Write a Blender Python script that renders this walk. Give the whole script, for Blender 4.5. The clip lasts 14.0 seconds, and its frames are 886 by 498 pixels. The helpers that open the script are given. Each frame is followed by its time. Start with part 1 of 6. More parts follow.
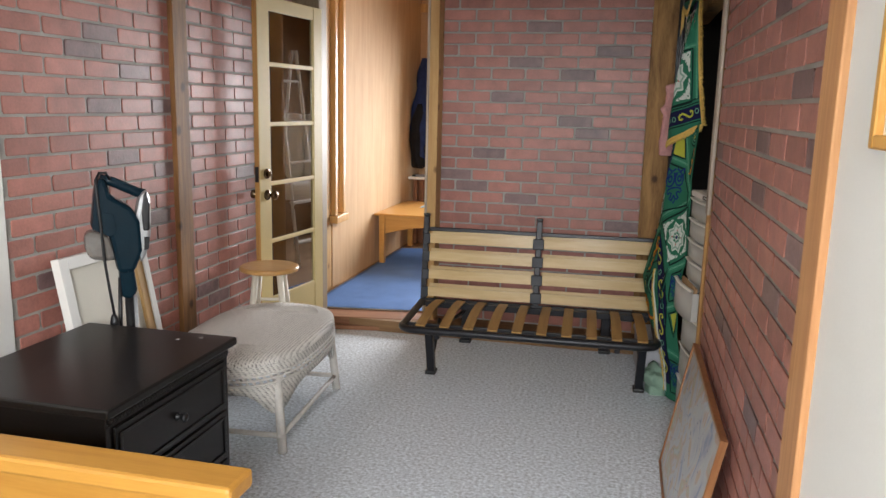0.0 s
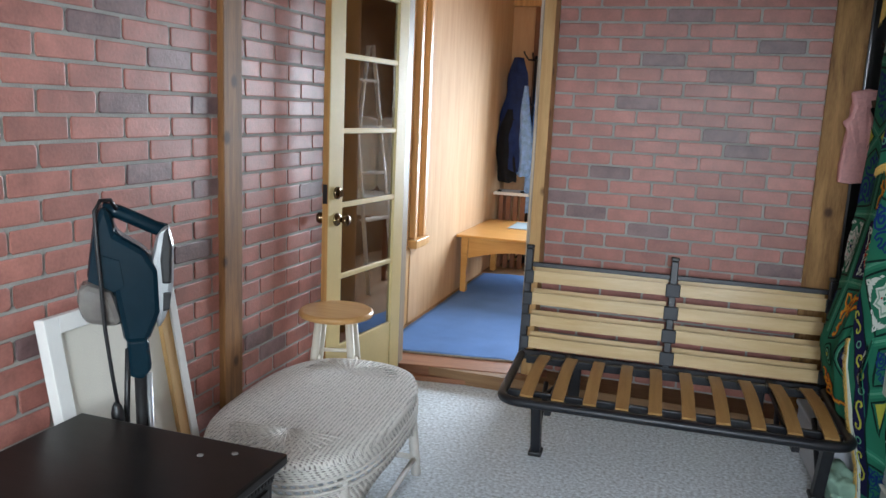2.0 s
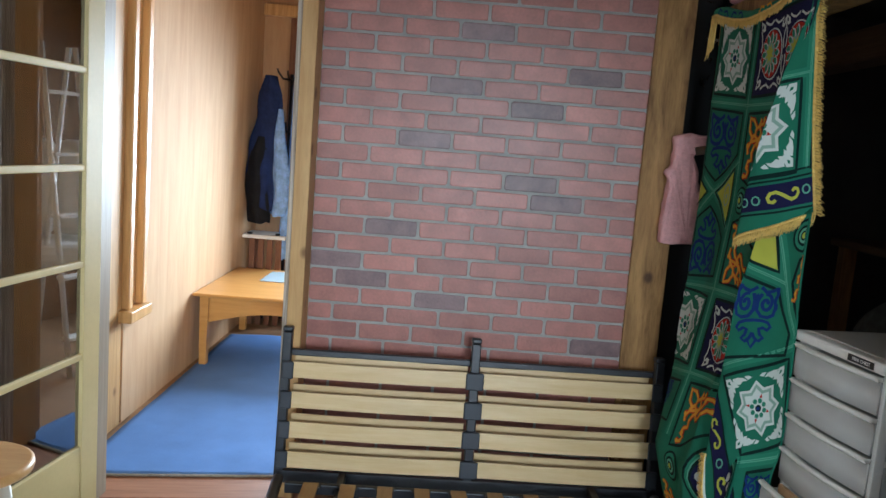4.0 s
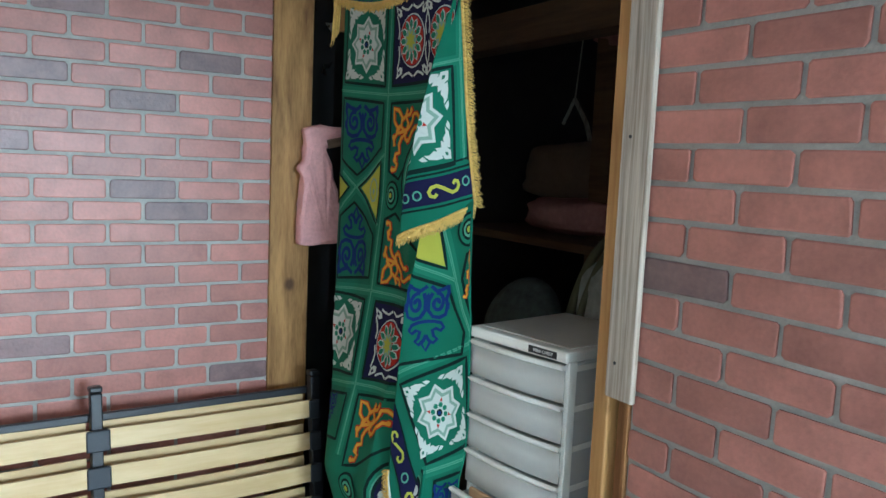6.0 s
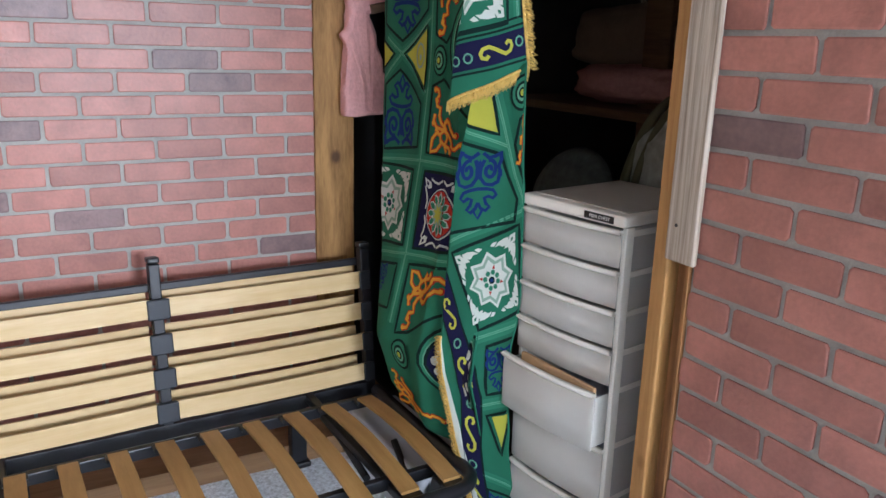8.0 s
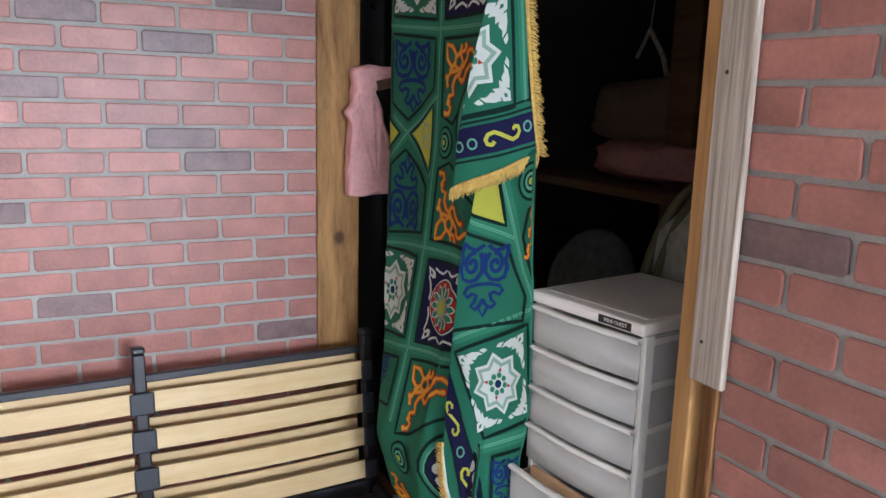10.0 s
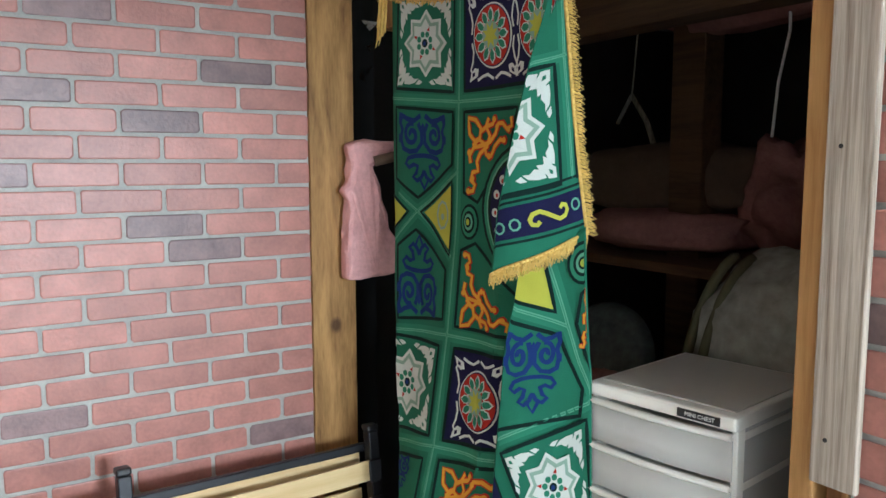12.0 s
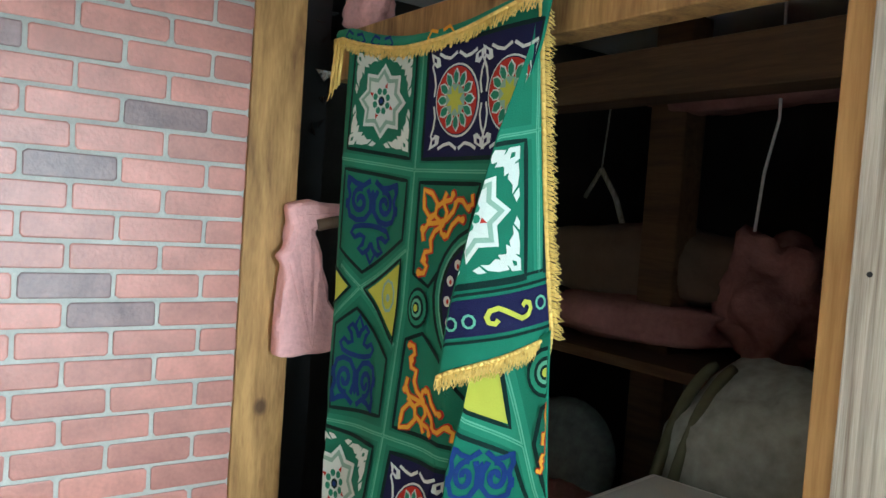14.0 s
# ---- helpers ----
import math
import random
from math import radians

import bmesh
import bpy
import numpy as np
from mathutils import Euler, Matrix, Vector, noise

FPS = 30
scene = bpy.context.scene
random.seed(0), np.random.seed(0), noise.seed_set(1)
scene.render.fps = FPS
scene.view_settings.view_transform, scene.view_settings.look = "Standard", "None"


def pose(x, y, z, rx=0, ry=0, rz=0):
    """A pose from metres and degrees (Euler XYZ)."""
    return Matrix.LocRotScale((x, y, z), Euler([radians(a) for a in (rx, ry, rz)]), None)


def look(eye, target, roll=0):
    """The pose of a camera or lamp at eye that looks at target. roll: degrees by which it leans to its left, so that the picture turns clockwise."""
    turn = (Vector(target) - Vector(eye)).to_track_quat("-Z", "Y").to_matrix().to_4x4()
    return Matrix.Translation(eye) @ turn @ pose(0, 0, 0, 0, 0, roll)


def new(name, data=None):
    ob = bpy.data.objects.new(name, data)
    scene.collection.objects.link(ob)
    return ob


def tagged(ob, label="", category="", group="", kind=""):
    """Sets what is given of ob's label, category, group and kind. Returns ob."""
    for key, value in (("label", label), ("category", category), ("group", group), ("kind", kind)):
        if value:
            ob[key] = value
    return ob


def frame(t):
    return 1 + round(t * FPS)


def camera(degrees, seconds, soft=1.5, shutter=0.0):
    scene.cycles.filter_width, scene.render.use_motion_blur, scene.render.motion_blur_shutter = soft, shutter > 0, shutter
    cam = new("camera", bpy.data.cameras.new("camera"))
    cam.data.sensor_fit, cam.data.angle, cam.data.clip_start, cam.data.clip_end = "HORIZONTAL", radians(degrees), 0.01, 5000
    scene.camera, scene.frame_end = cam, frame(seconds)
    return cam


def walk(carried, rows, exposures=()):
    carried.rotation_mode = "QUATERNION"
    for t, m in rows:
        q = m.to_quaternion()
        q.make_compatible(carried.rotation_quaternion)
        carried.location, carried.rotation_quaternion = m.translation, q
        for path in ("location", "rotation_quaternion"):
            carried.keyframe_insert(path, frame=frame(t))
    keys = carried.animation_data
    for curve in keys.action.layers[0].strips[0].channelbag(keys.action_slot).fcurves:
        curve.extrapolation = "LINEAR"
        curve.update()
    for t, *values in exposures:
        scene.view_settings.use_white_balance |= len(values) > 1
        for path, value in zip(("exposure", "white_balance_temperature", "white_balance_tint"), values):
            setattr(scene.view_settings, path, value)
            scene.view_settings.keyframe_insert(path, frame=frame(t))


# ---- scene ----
cam = camera(59.9, 14.0)
PATH = [
    (0, (0.256, 0.052, 1.565), (-0.189, 1.968, 1.199), 1.4),
    (0.5, (0.183, 0.22, 1.56), (-0.37, 2.106, 1.189), 2.1),
    (1, (0.093, 0.455, 1.554), (-0.599, 2.296, 1.187), 2.6),
    (1.5, (-0.098, 0.71, 1.564), (-0.739, 2.57, 1.204), 2.4),
    (2, (-0.212, 0.961, 1.559), (-0.812, 2.835, 1.2), 2.6),
    (2.5, (-0.276, 1.241, 1.581), (-0.913, 3.105, 1.23), 3.7),
    (3, (-0.403, 1.522, 1.576), (-0.973, 3.41, 1.241), 3.7),
    (3.5, (-0.471, 1.79, 1.58), (-0.848, 3.728, 1.26), 3.1),
    (4, (-0.432, 2.023, 1.61), (-0.426, 4.006, 1.347), 4.5),
    (4.2, (-0.413, 2.107, 1.617), (-0.194, 4.081, 1.384), 5.0),
    (6.3, (-0.561, 2.446, 1.614), (0.474, 4.14, 1.373), 2.5),
    (6.5, (-0.553, 2.46, 1.613), (0.464, 4.159, 1.336), 2.3),
    (7, (-0.571, 2.469, 1.575), (0.38, 4.175, 1.145), 1.7),
    (7.2, (-0.578, 2.467, 1.544), (0.353, 4.158, 1.023), 1.7),
    (9.3, (-0.537, 2.48, 1.605), (0.354, 4.21, 1.139), 2.2),
    (9.5, (-0.511, 2.514, 1.606), (0.377, 4.254, 1.179), 2.3),
    (10, (-0.423, 2.617, 1.629), (0.447, 4.377, 1.248), 1.6),
    (10.5, (-0.416, 2.704, 1.623), (0.429, 4.478, 1.249), 0.5),
    (11, (-0.508, 2.803, 1.64), (0.433, 4.54, 1.327), -0.0),
    (11.5, (-0.587, 2.89, 1.658), (0.415, 4.602, 1.404), -0.9),
    (12, (-0.583, 2.919, 1.663), (0.474, 4.603, 1.442), -0.1),
    (12.5, (-0.56, 2.941, 1.686), (0.613, 4.551, 1.51), 1.7),
    (13, (-0.553, 2.974, 1.704), (0.695, 4.532, 1.579), 3.4),
    (13.5, (-0.534, 3.029, 1.713), (0.716, 4.587, 1.618), 3.9),
    (14, (-0.422, 3.134, 1.732), (0.732, 4.765, 1.638), 4.0),
]

walk(cam, [(t, look(eye, target, roll)) for t, eye, target, roll in PATH],
     exposures=[(0, -0.05, 6500, 11), (1.0, 0.0, 6100, 8), (3.0, 0.05, 5500, 4), (4.2, 0.25, 5350, 2), (6.3, 0.95, 5050, -5), (7.2, 0.97, 5500, 5), (9.3, 0.9, 5600, 13), (11.0, 1.05, 5600, 12), (12.5, 1.3, 5500, -3), (14.0, 1.55, 5350, -7)])

# ---- light ----
world = bpy.data.worlds.new("world")
scene.world = world
world.use_nodes = True
wn = world.node_tree
sky = wn.nodes.new("ShaderNodeTexSky")
sky.sky_type, sky.sun_disc, sky.sun_elevation, sky.sun_rotation = "NISHITA", False, radians(40), radians(200)
wn.links.new(sky.outputs[0], wn.nodes["Background"].inputs[0])
wn.nodes["Background"].inputs[1].default_value = 0.12


def area_lamp(name, at, target, width, height, watts, colour, spread=180):
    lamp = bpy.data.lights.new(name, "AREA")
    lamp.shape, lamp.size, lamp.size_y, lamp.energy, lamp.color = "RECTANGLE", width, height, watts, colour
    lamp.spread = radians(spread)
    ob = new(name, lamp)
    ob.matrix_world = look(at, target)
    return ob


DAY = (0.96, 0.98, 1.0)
# Assumed daylight from behind the camera; the wall there has no window.
area_lamp("bedroom_unseen_daylight", (0.45, -1.85, 1.93), (-0.4, 4.0, 0.2), 1.3, 0.92, 185, DAY)
# Added weak fill to brighten the drawer tower and cloth; no window here.
area_lamp("bedroom_side_fill", (-1.1, -1.85, 1.75), (-0.6, 4.2, 0.0), 1.0, 1.2, 9, DAY)
area_lamp("upper_room_window_light", (-0.55, 8.50, 1.5), (-1.15, 4, 0.3), 1.5, 1.5, 90, DAY, 100)

# ---- materials ----


def material(name, colour, rough=0.6, metal=0.0, vary=0.15, scale=8.0, bump=0.0, bump_scale=60.0, spec=0.5, stretch=(1, 1, 1), per_object=0.0):
    """A surface with two scales of colour change and fine relief."""
    m = bpy.data.materials.new(name)
    m.use_nodes = True
    nt = m.node_tree
    b = nt.nodes["Principled BSDF"]
    b.inputs["Roughness"].default_value, b.inputs["Metallic"].default_value = rough, metal
    b.inputs["Specular IOR Level"].default_value = spec
    tc = nt.nodes.new("ShaderNodeTexCoord")
    mp = nt.nodes.new("ShaderNodeMapping")
    mp.inputs["Scale"].default_value = stretch
    nt.links.new(tc.outputs["Object"], mp.inputs[0])
    big, fine = nt.nodes.new("ShaderNodeTexNoise"), nt.nodes.new("ShaderNodeTexNoise")
    big.inputs["Scale"].default_value, big.inputs["Detail"].default_value = scale, 4
    fine.inputs["Scale"].default_value, fine.inputs["Detail"].default_value = bump_scale, 3
    for n in (big, fine):
        nt.links.new(mp.outputs[0], n.inputs["Vector"])
    add = nt.nodes.new("ShaderNodeMath")
    add.operation = "MULTIPLY_ADD"
    nt.links.new(fine.outputs[0], add.inputs[0])
    add.inputs[1].default_value = 0.5
    nt.links.new(big.outputs[0], add.inputs[2])
    ramp = nt.nodes.new("ShaderNodeMapRange")
    ramp.inputs[1].default_value, ramp.inputs[2].default_value = 0.35, 1.15
    ramp.inputs[3].default_value, ramp.inputs[4].default_value = 1 - vary, 1 + vary
    nt.links.new(add.outputs[0], ramp.inputs[0])
    hsv = nt.nodes.new("ShaderNodeHueSaturation")
    hsv.inputs["Color"].default_value = (*colour, 1)
    if per_object:
        info = nt.nodes.new("ShaderNodeObjectInfo")
        r2 = nt.nodes.new("ShaderNodeMapRange")
        r2.inputs[3].default_value, r2.inputs[4].default_value = 1 - per_object, 1 + per_object
        nt.links.new(info.outputs["Random"], r2.inputs[0])
        mul = nt.nodes.new("ShaderNodeMath")
        mul.operation = "MULTIPLY"
        nt.links.new(r2.outputs[0], mul.inputs[0])
        nt.links.new(ramp.outputs[0], mul.inputs[1])
        nt.links.new(mul.outputs[0], hsv.inputs["Value"])
        off = nt.nodes.new("ShaderNodeVectorMath")
        off.operation = "SCALE"
        comb = nt.nodes.new("ShaderNodeCombineXYZ")
        for i in range(3):
            nt.links.new(info.outputs["Random"], comb.inputs[i])
        off.inputs["Scale"].default_value = 37.0
        nt.links.new(comb.outputs[0], off.inputs[0])
        nt.links.new(off.outputs[0], mp.inputs["Location"])
    else:
        nt.links.new(ramp.outputs[0], hsv.inputs["Value"])
    nt.links.new(hsv.outputs[0], b.inputs["Base Color"])
    if bump:
        bp = nt.nodes.new("ShaderNodeBump")
        bp.inputs["Strength"].default_value, bp.inputs["Distance"].default_value = bump, 0.004
        nt.links.new(fine.outputs[0], bp.inputs["Height"])
        nt.links.new(bp.outputs[0], b.inputs["Normal"])
    return m


def wood(name, light, dark, rough=0.45, grain=(1, 1, 1), scale=14.0, bump=0.08, knots=False):
    """Wood with long grain; grain gives the stretch of the rings along each axis."""
    m = bpy.data.materials.new(name)
    m.use_nodes = True
    nt = m.node_tree
    b = nt.nodes["Principled BSDF"]
    b.inputs["Roughness"].default_value, b.inputs["Specular IOR Level"].default_value = rough, 0.3
    tc, mp = nt.nodes.new("ShaderNodeTexCoord"), nt.nodes.new("ShaderNodeMapping")
    mp.inputs["Scale"].default_value = grain
    nt.links.new(tc.outputs["Object"], mp.inputs[0])
    info = nt.nodes.new("ShaderNodeObjectInfo")
    comb = nt.nodes.new("ShaderNodeCombineXYZ")
    sc = nt.nodes.new("ShaderNodeVectorMath")
    sc.operation, sc.inputs["Scale"].default_value = "SCALE", 19.0
    for i in range(3):
        nt.links.new(info.outputs["Random"], comb.inputs[i])
    nt.links.new(comb.outputs[0], sc.inputs[0])
    nt.links.new(sc.outputs[0], mp.inputs["Location"])
    n1, n2 = nt.nodes.new("ShaderNodeTexNoise"), nt.nodes.new("ShaderNodeTexNoise")
    n1.inputs["Scale"].default_value, n1.inputs["Detail"].default_value, n1.inputs["Distortion"].default_value = scale, 6, 0.6
    n2.inputs["Scale"].default_value, n2.inputs["Detail"].default_value = scale * 7, 3
    for n in (n1, n2):
        nt.links.new(mp.outputs[0], n.inputs["Vector"])
    mx = nt.nodes.new("ShaderNodeMath")
    mx.operation = "MULTIPLY_ADD"
    nt.links.new(n2.outputs[0], mx.inputs[0])
    mx.inputs[1].default_value = 0.35
    nt.links.new(n1.outputs[0], mx.inputs[2])
    ramp = nt.nodes.new("ShaderNodeValToRGB")
    ramp.color_ramp.elements[0].position, ramp.color_ramp.elements[0].color = 0.42, (*dark, 1)
    ramp.color_ramp.elements[1].position, ramp.color_ramp.elements[1].color = 0.86, (*light, 1)
    nt.links.new(mx.outputs[0], ramp.inputs[0])
    out = ramp.outputs[0]
    if knots:
        vo = nt.nodes.new("ShaderNodeTexVoronoi")
        vo.inputs["Scale"].default_value = 6.5
        kn = nt.nodes.new("ShaderNodeMapRange")
        kn.inputs[1].default_value, kn.inputs[2].default_value = 0.08, 0.17
        kn.inputs[3].default_value, kn.inputs[4].default_value = 0.85, 0.0
        m2 = nt.nodes.new("ShaderNodeMapping")
        m2.inputs["Scale"].default_value = (1, 1, 0.8)
        nt.links.new(tc.outputs["Object"], m2.inputs[0])
        nt.links.new(m2.outputs[0], vo.inputs["Vector"])
        nt.links.new(vo.outputs["Distance"], kn.inputs[0])
        mix = nt.nodes.new("ShaderNodeMix")
        mix.data_type = "RGBA"
        nt.links.new(kn.outputs[0], mix.inputs[0])
        nt.links.new(out, mix.inputs[6])
        mix.inputs[7].default_value = (dark[0] * 0.35, dark[1] * 0.28, dark[2] * 0.25, 1)
        out = mix.outputs[2]
    nt.links.new(out, b.inputs["Base Color"])
    bp = nt.nodes.new("ShaderNodeBump")
    bp.inputs["Strength"].default_value, bp.inputs["Distance"].default_value = bump, 0.003
    nt.links.new(n2.outputs[0], bp.inputs["Height"])
    nt.links.new(bp.outputs[0], b.inputs["Normal"])
    return m


def glass(name, rough=0.02, tint=(1, 1, 1), ior=2.3):
    """Thin clear pane: mostly see-through with a real reflection."""
    m = bpy.data.materials.new(name)
    m.use_nodes = True
    nt = m.node_tree
    nt.nodes.remove(nt.nodes["Principled BSDF"])
    tr, gl, mix, fr = (nt.nodes.new("ShaderNode" + k) for k in ("BsdfTransparent", "BsdfGlossy", "MixShader", "Fresnel"))
    tr.inputs[0].default_value = (*tint, 1)
    gl.inputs["Roughness"].default_value = rough
    fr.inputs[0].default_value = ior
    nt.links.new(fr.outputs[0], mix.inputs[0])
    nt.links.new(tr.outputs[0], mix.inputs[1])
    nt.links.new(gl.outputs[0], mix.inputs[2])
    nt.links.new(mix.outputs[0], nt.nodes["Material Output"].inputs[0])
    return m


M_BRICK = material("brick_red", (0.39, 0.164, 0.128), 0.42, vary=0.36, scale=11, bump=0.25, bump_scale=90, per_object=0.15)
M_BRICK_DARK = material("brick_dark", (0.20, 0.125, 0.12), 0.42, vary=0.45, scale=16, bump=0.3, bump_scale=90, per_object=0.2)
M_MORTAR = material("mortar_grey", (0.40, 0.392, 0.355), 0.75, vary=0.25, scale=10, bump=0.4, bump_scale=140)
M_WHITE = material("white_wall_paint", (0.78, 0.76, 0.71), 0.6, vary=0.03, scale=3, bump=0.1, bump_scale=150)
M_TRIM_WHITE = material("white_trim_paint", (0.82, 0.81, 0.77), 0.4, vary=0.04, scale=6)
M_CARPET = material("grey_carpet", (0.73, 0.78, 0.83), 0.95, vary=0.62, scale=62, bump=1.0, bump_scale=150, spec=0.1)
M_STUD = wood("pine_stud", (0.28, 0.135, 0.045), (0.11, 0.046, 0.015), 0.6, (9, 9, 0.6), 5, 0.12, knots=True)
M_POST = wood("golden_pine_post", (0.45, 0.25, 0.085), (0.14, 0.065, 0.02), 0.6, (6, 6, 0.9), 3.2, 0.25, knots=True)
M_JAMB = wood("light_pine", (0.60, 0.38, 0.16), (0.46, 0.26, 0.09), 0.5, (9, 9, 0.6), 5, 0.08, knots=True)
M_PANEL = wood("birch_panelling", (0.60, 0.40, 0.22), (0.50, 0.31, 0.16), 0.75, (3, 3, 0.35), 4, 0.03)
M_CASING = wood("varnished_casing", (0.70, 0.43, 0.17), (0.50, 0.27, 0.09), 0.35, (9, 9, 0.5), 5, 0.05)
M_TRIM_ORANGE = wood("orange_trim", (0.58, 0.30, 0.13), (0.42, 0.19, 0.075), 0.5, (9, 9, 0.5), 5, 0.1)
M_STEP = wood("reddish_step_wood", (0.36, 0.17, 0.09), (0.22, 0.095, 0.05), 0.5, (0.6, 9, 9), 5, 0.08)
M_GREYWOOD = wood("weathered_wood", (0.60, 0.52, 0.42), (0.20, 0.145, 0.10), 0.8, (20, 20, 0.5), 5, 0.4)
M_JAMB_DARK = wood("orange_pine_stud", (0.50, 0.28, 0.10), (0.34, 0.17, 0.055), 0.55, (9, 9, 0.6), 5, 0.1, knots=True)
M_STUD_RED = wood("reddish_stud", (0.30, 0.145, 0.05), (0.13, 0.056, 0.021), 0.75, (9, 9, 0.6), 5, 0.15)
# Pine with the shade of the storage interior put into its colour.
M_PINE_UNLIT = wood("pine_unlit", (0.13, 0.07, 0.032), (0.06, 0.03, 0.014), 0.8, (9, 0.6, 9), 5, 0.2)
M_MAT = material("blue_mat", (0.12, 0.225, 0.49), 0.9, vary=0.2, scale=4, bump=0.5, bump_scale=200, spec=0.1)
M_MAT_EDGE = material("mat_edge", (0.30, 0.27, 0.22), 0.9, vary=0.3, scale=60)
M_DESK = wood("honey_desk", (0.62, 0.34, 0.10), (0.50, 0.25, 0.065), 0.3, (0.5, 6, 6), 4, 0.03)
M_SLAT = wood("beech_slat", (0.72, 0.55, 0.30), (0.62, 0.44, 0.21), 0.3, (0.5, 8, 8), 5, 0.03)
M_SLAT_SEAT = wood("seat_slat", (0.44, 0.26, 0.09), (0.33, 0.18, 0.055), 0.4, (8, 0.5, 8), 5, 0.03)
M_METAL = material("dark_frame_metal", (0.012, 0.013, 0.017), 0.40, metal=0.1, vary=0.2, scale=20, bump=0.1)
M_PLASTIC_GREY = material("slat_holder_plastic", (0.022, 0.026, 0.034), 0.5, vary=0.1, scale=20)
M_PLASTIC_COVER = material("grey_screw_cover", (0.22, 0.21, 0.20), 0.5, vary=0.1, scale=30)
M_BLACK = material("black_plastic", (0.012, 0.012, 0.013), 0.4, vary=0.2, scale=30)
M_DRESSER = wood("black_brown_wood", (0.010, 0.008, 0.007), (0.006, 0.005, 0.0045), 0.3, (0.6, 8, 8), 6, 0.05)
M_DRESSER.node_tree.nodes["Principled BSDF"].inputs["Specular IOR Level"].default_value = 0.3
M_WICKER = material("white_wicker", (0.62, 0.59, 0.54), 0.6, vary=0.2, scale=25, bump=0.3, bump_scale=200)
M_STOOL_TOP = wood("pine_seat", (0.58, 0.34, 0.13), (0.46, 0.24, 0.08), 0.35, (1, 8, 8), 5, 0.03)
M_STOOL_LEG = material("cream_leg_paint", (0.68, 0.63, 0.52), 0.45, vary=0.06, scale=10)
M_DOOR = material("yellow_door_paint", (0.60, 0.47, 0.21), 0.42, vary=0.08, scale=6, bump=0.05)
M_DOOR_EDGE = wood("door_edge_wood", (0.46, 0.25, 0.08), (0.32, 0.16, 0.05), 0.5, (9, 9, 0.5), 5, 0.05)
M_GLASS = glass("window_glass", 0.02, (0.72, 0.77, 0.8), 3.8)
M_BRASS = material("aged_brass", (0.16, 0.11, 0.06), 0.22, metal=1.0, vary=0.2, scale=30)
M_BED = wood("honey_pine_bed", (0.56, 0.28, 0.055), (0.46, 0.21, 0.035), 0.32, (0.5, 7, 7), 4, 0.03)
# Black plastic of the corner; also the colour of the unlit side wall.
M_SHEETING_UNLIT = material("black_sheeting_unlit", (0.006, 0.006, 0.006), 0.28, vary=0.3, scale=9, bump=0.4, bump_scale=25)
# Near-black base colour carries the storage's lack of light.
M_DARK = material("storage_unlit_board", (0.035, 0.028, 0.024), 0.8, vary=0.4, scale=5, bump=0.2)
M_SUBFLOOR = wood("subfloor", (0.3, 0.18, 0.09), (0.2, 0.11, 0.05), 0.7, (0.5, 6, 6), 4, 0.1)
M_CEIL = material("ceiling_paint", (0.75, 0.73, 0.69), 0.8, vary=0.03, scale=4)

# ---- mesh helpers ----


def box(bm, lo, hi, bevel=0.0, m=None):
    """Adds a box between two corners, with bevelled edges."""
    t = bmesh.new()
    bmesh.ops.create_cube(t, size=1)
    lo, hi = Vector(lo), Vector(hi)
    for v in t.verts:
        v.co = Vector([(lo[i] + hi[i]) / 2 + v.co[i] * (hi[i] - lo[i]) for i in range(3)])
    if bevel:
        bmesh.ops.bevel(t, geom=t.edges[:], offset=bevel, segments=2, affect="EDGES", profile=0.5)
    if m is not None:
        t.transform(m)
    merge(bm, t)


def merge(bm, t):
    me = bpy.data.meshes.new("tmp")
    t.to_mesh(me)
    t.free()
    bm.from_mesh(me)
    bpy.data.meshes.remove(me)


def tube(bm, pts, r, seg=10, closed=False, r_end=None):
    """A round bar along points."""
    pts = [Vector(p) for p in pts]
    rings = []
    n = len(pts)
    up = Vector((0.13, 0.21, 0.97)).normalized()
    for i, p in enumerate(pts):
        a = pts[(i - 1) % n] if closed or i else pts[0]
        b = pts[(i + 1) % n] if closed or i < n - 1 else pts[-1]
        d = (b - a).normalized()
        s = d.cross(up)
        if s.length < 1e-3:
            s = d.cross(Vector((1, 0, 0)))
        s.normalize()
        u = s.cross(d)
        rad = r if r_end is None else r + (r_end - r) * i / (n - 1)
        rings.append([bm.verts.new(p + rad * (math.cos(2 * math.pi * k / seg) * s + math.sin(2 * math.pi * k / seg) * u)) for k in range(seg)])
    for i in range(n if closed else n - 1):
        a, b = rings[i], rings[(i + 1) % n]
        for k in range(seg):
            f = bm.faces.new((a[k], a[(k + 1) % seg], b[(k + 1) % seg], b[k]))
            f.smooth = True
    if not closed:
        bm.faces.new(rings[0])
        bm.faces.new(list(reversed(rings[-1])))


def lathe(bm, profile, seg=24, m=None):
    """A turned shape from (radius, height) pairs about z."""
    t = bmesh.new()
    rings = [[t.verts.new((r * math.cos(2 * math.pi * k / seg), r * math.sin(2 * math.pi * k / seg), z)) for k in range(seg)] for r, z in profile]
    for a, b in zip(rings, rings[1:]):
        for k in range(seg):
            t.faces.new((a[k], a[(k + 1) % seg], b[(k + 1) % seg], b[k])).smooth = True
    t.faces.new(list(reversed(rings[0])))
    t.faces.new(rings[-1])
    if m is not None:
        t.transform(m)
    merge(bm, t)


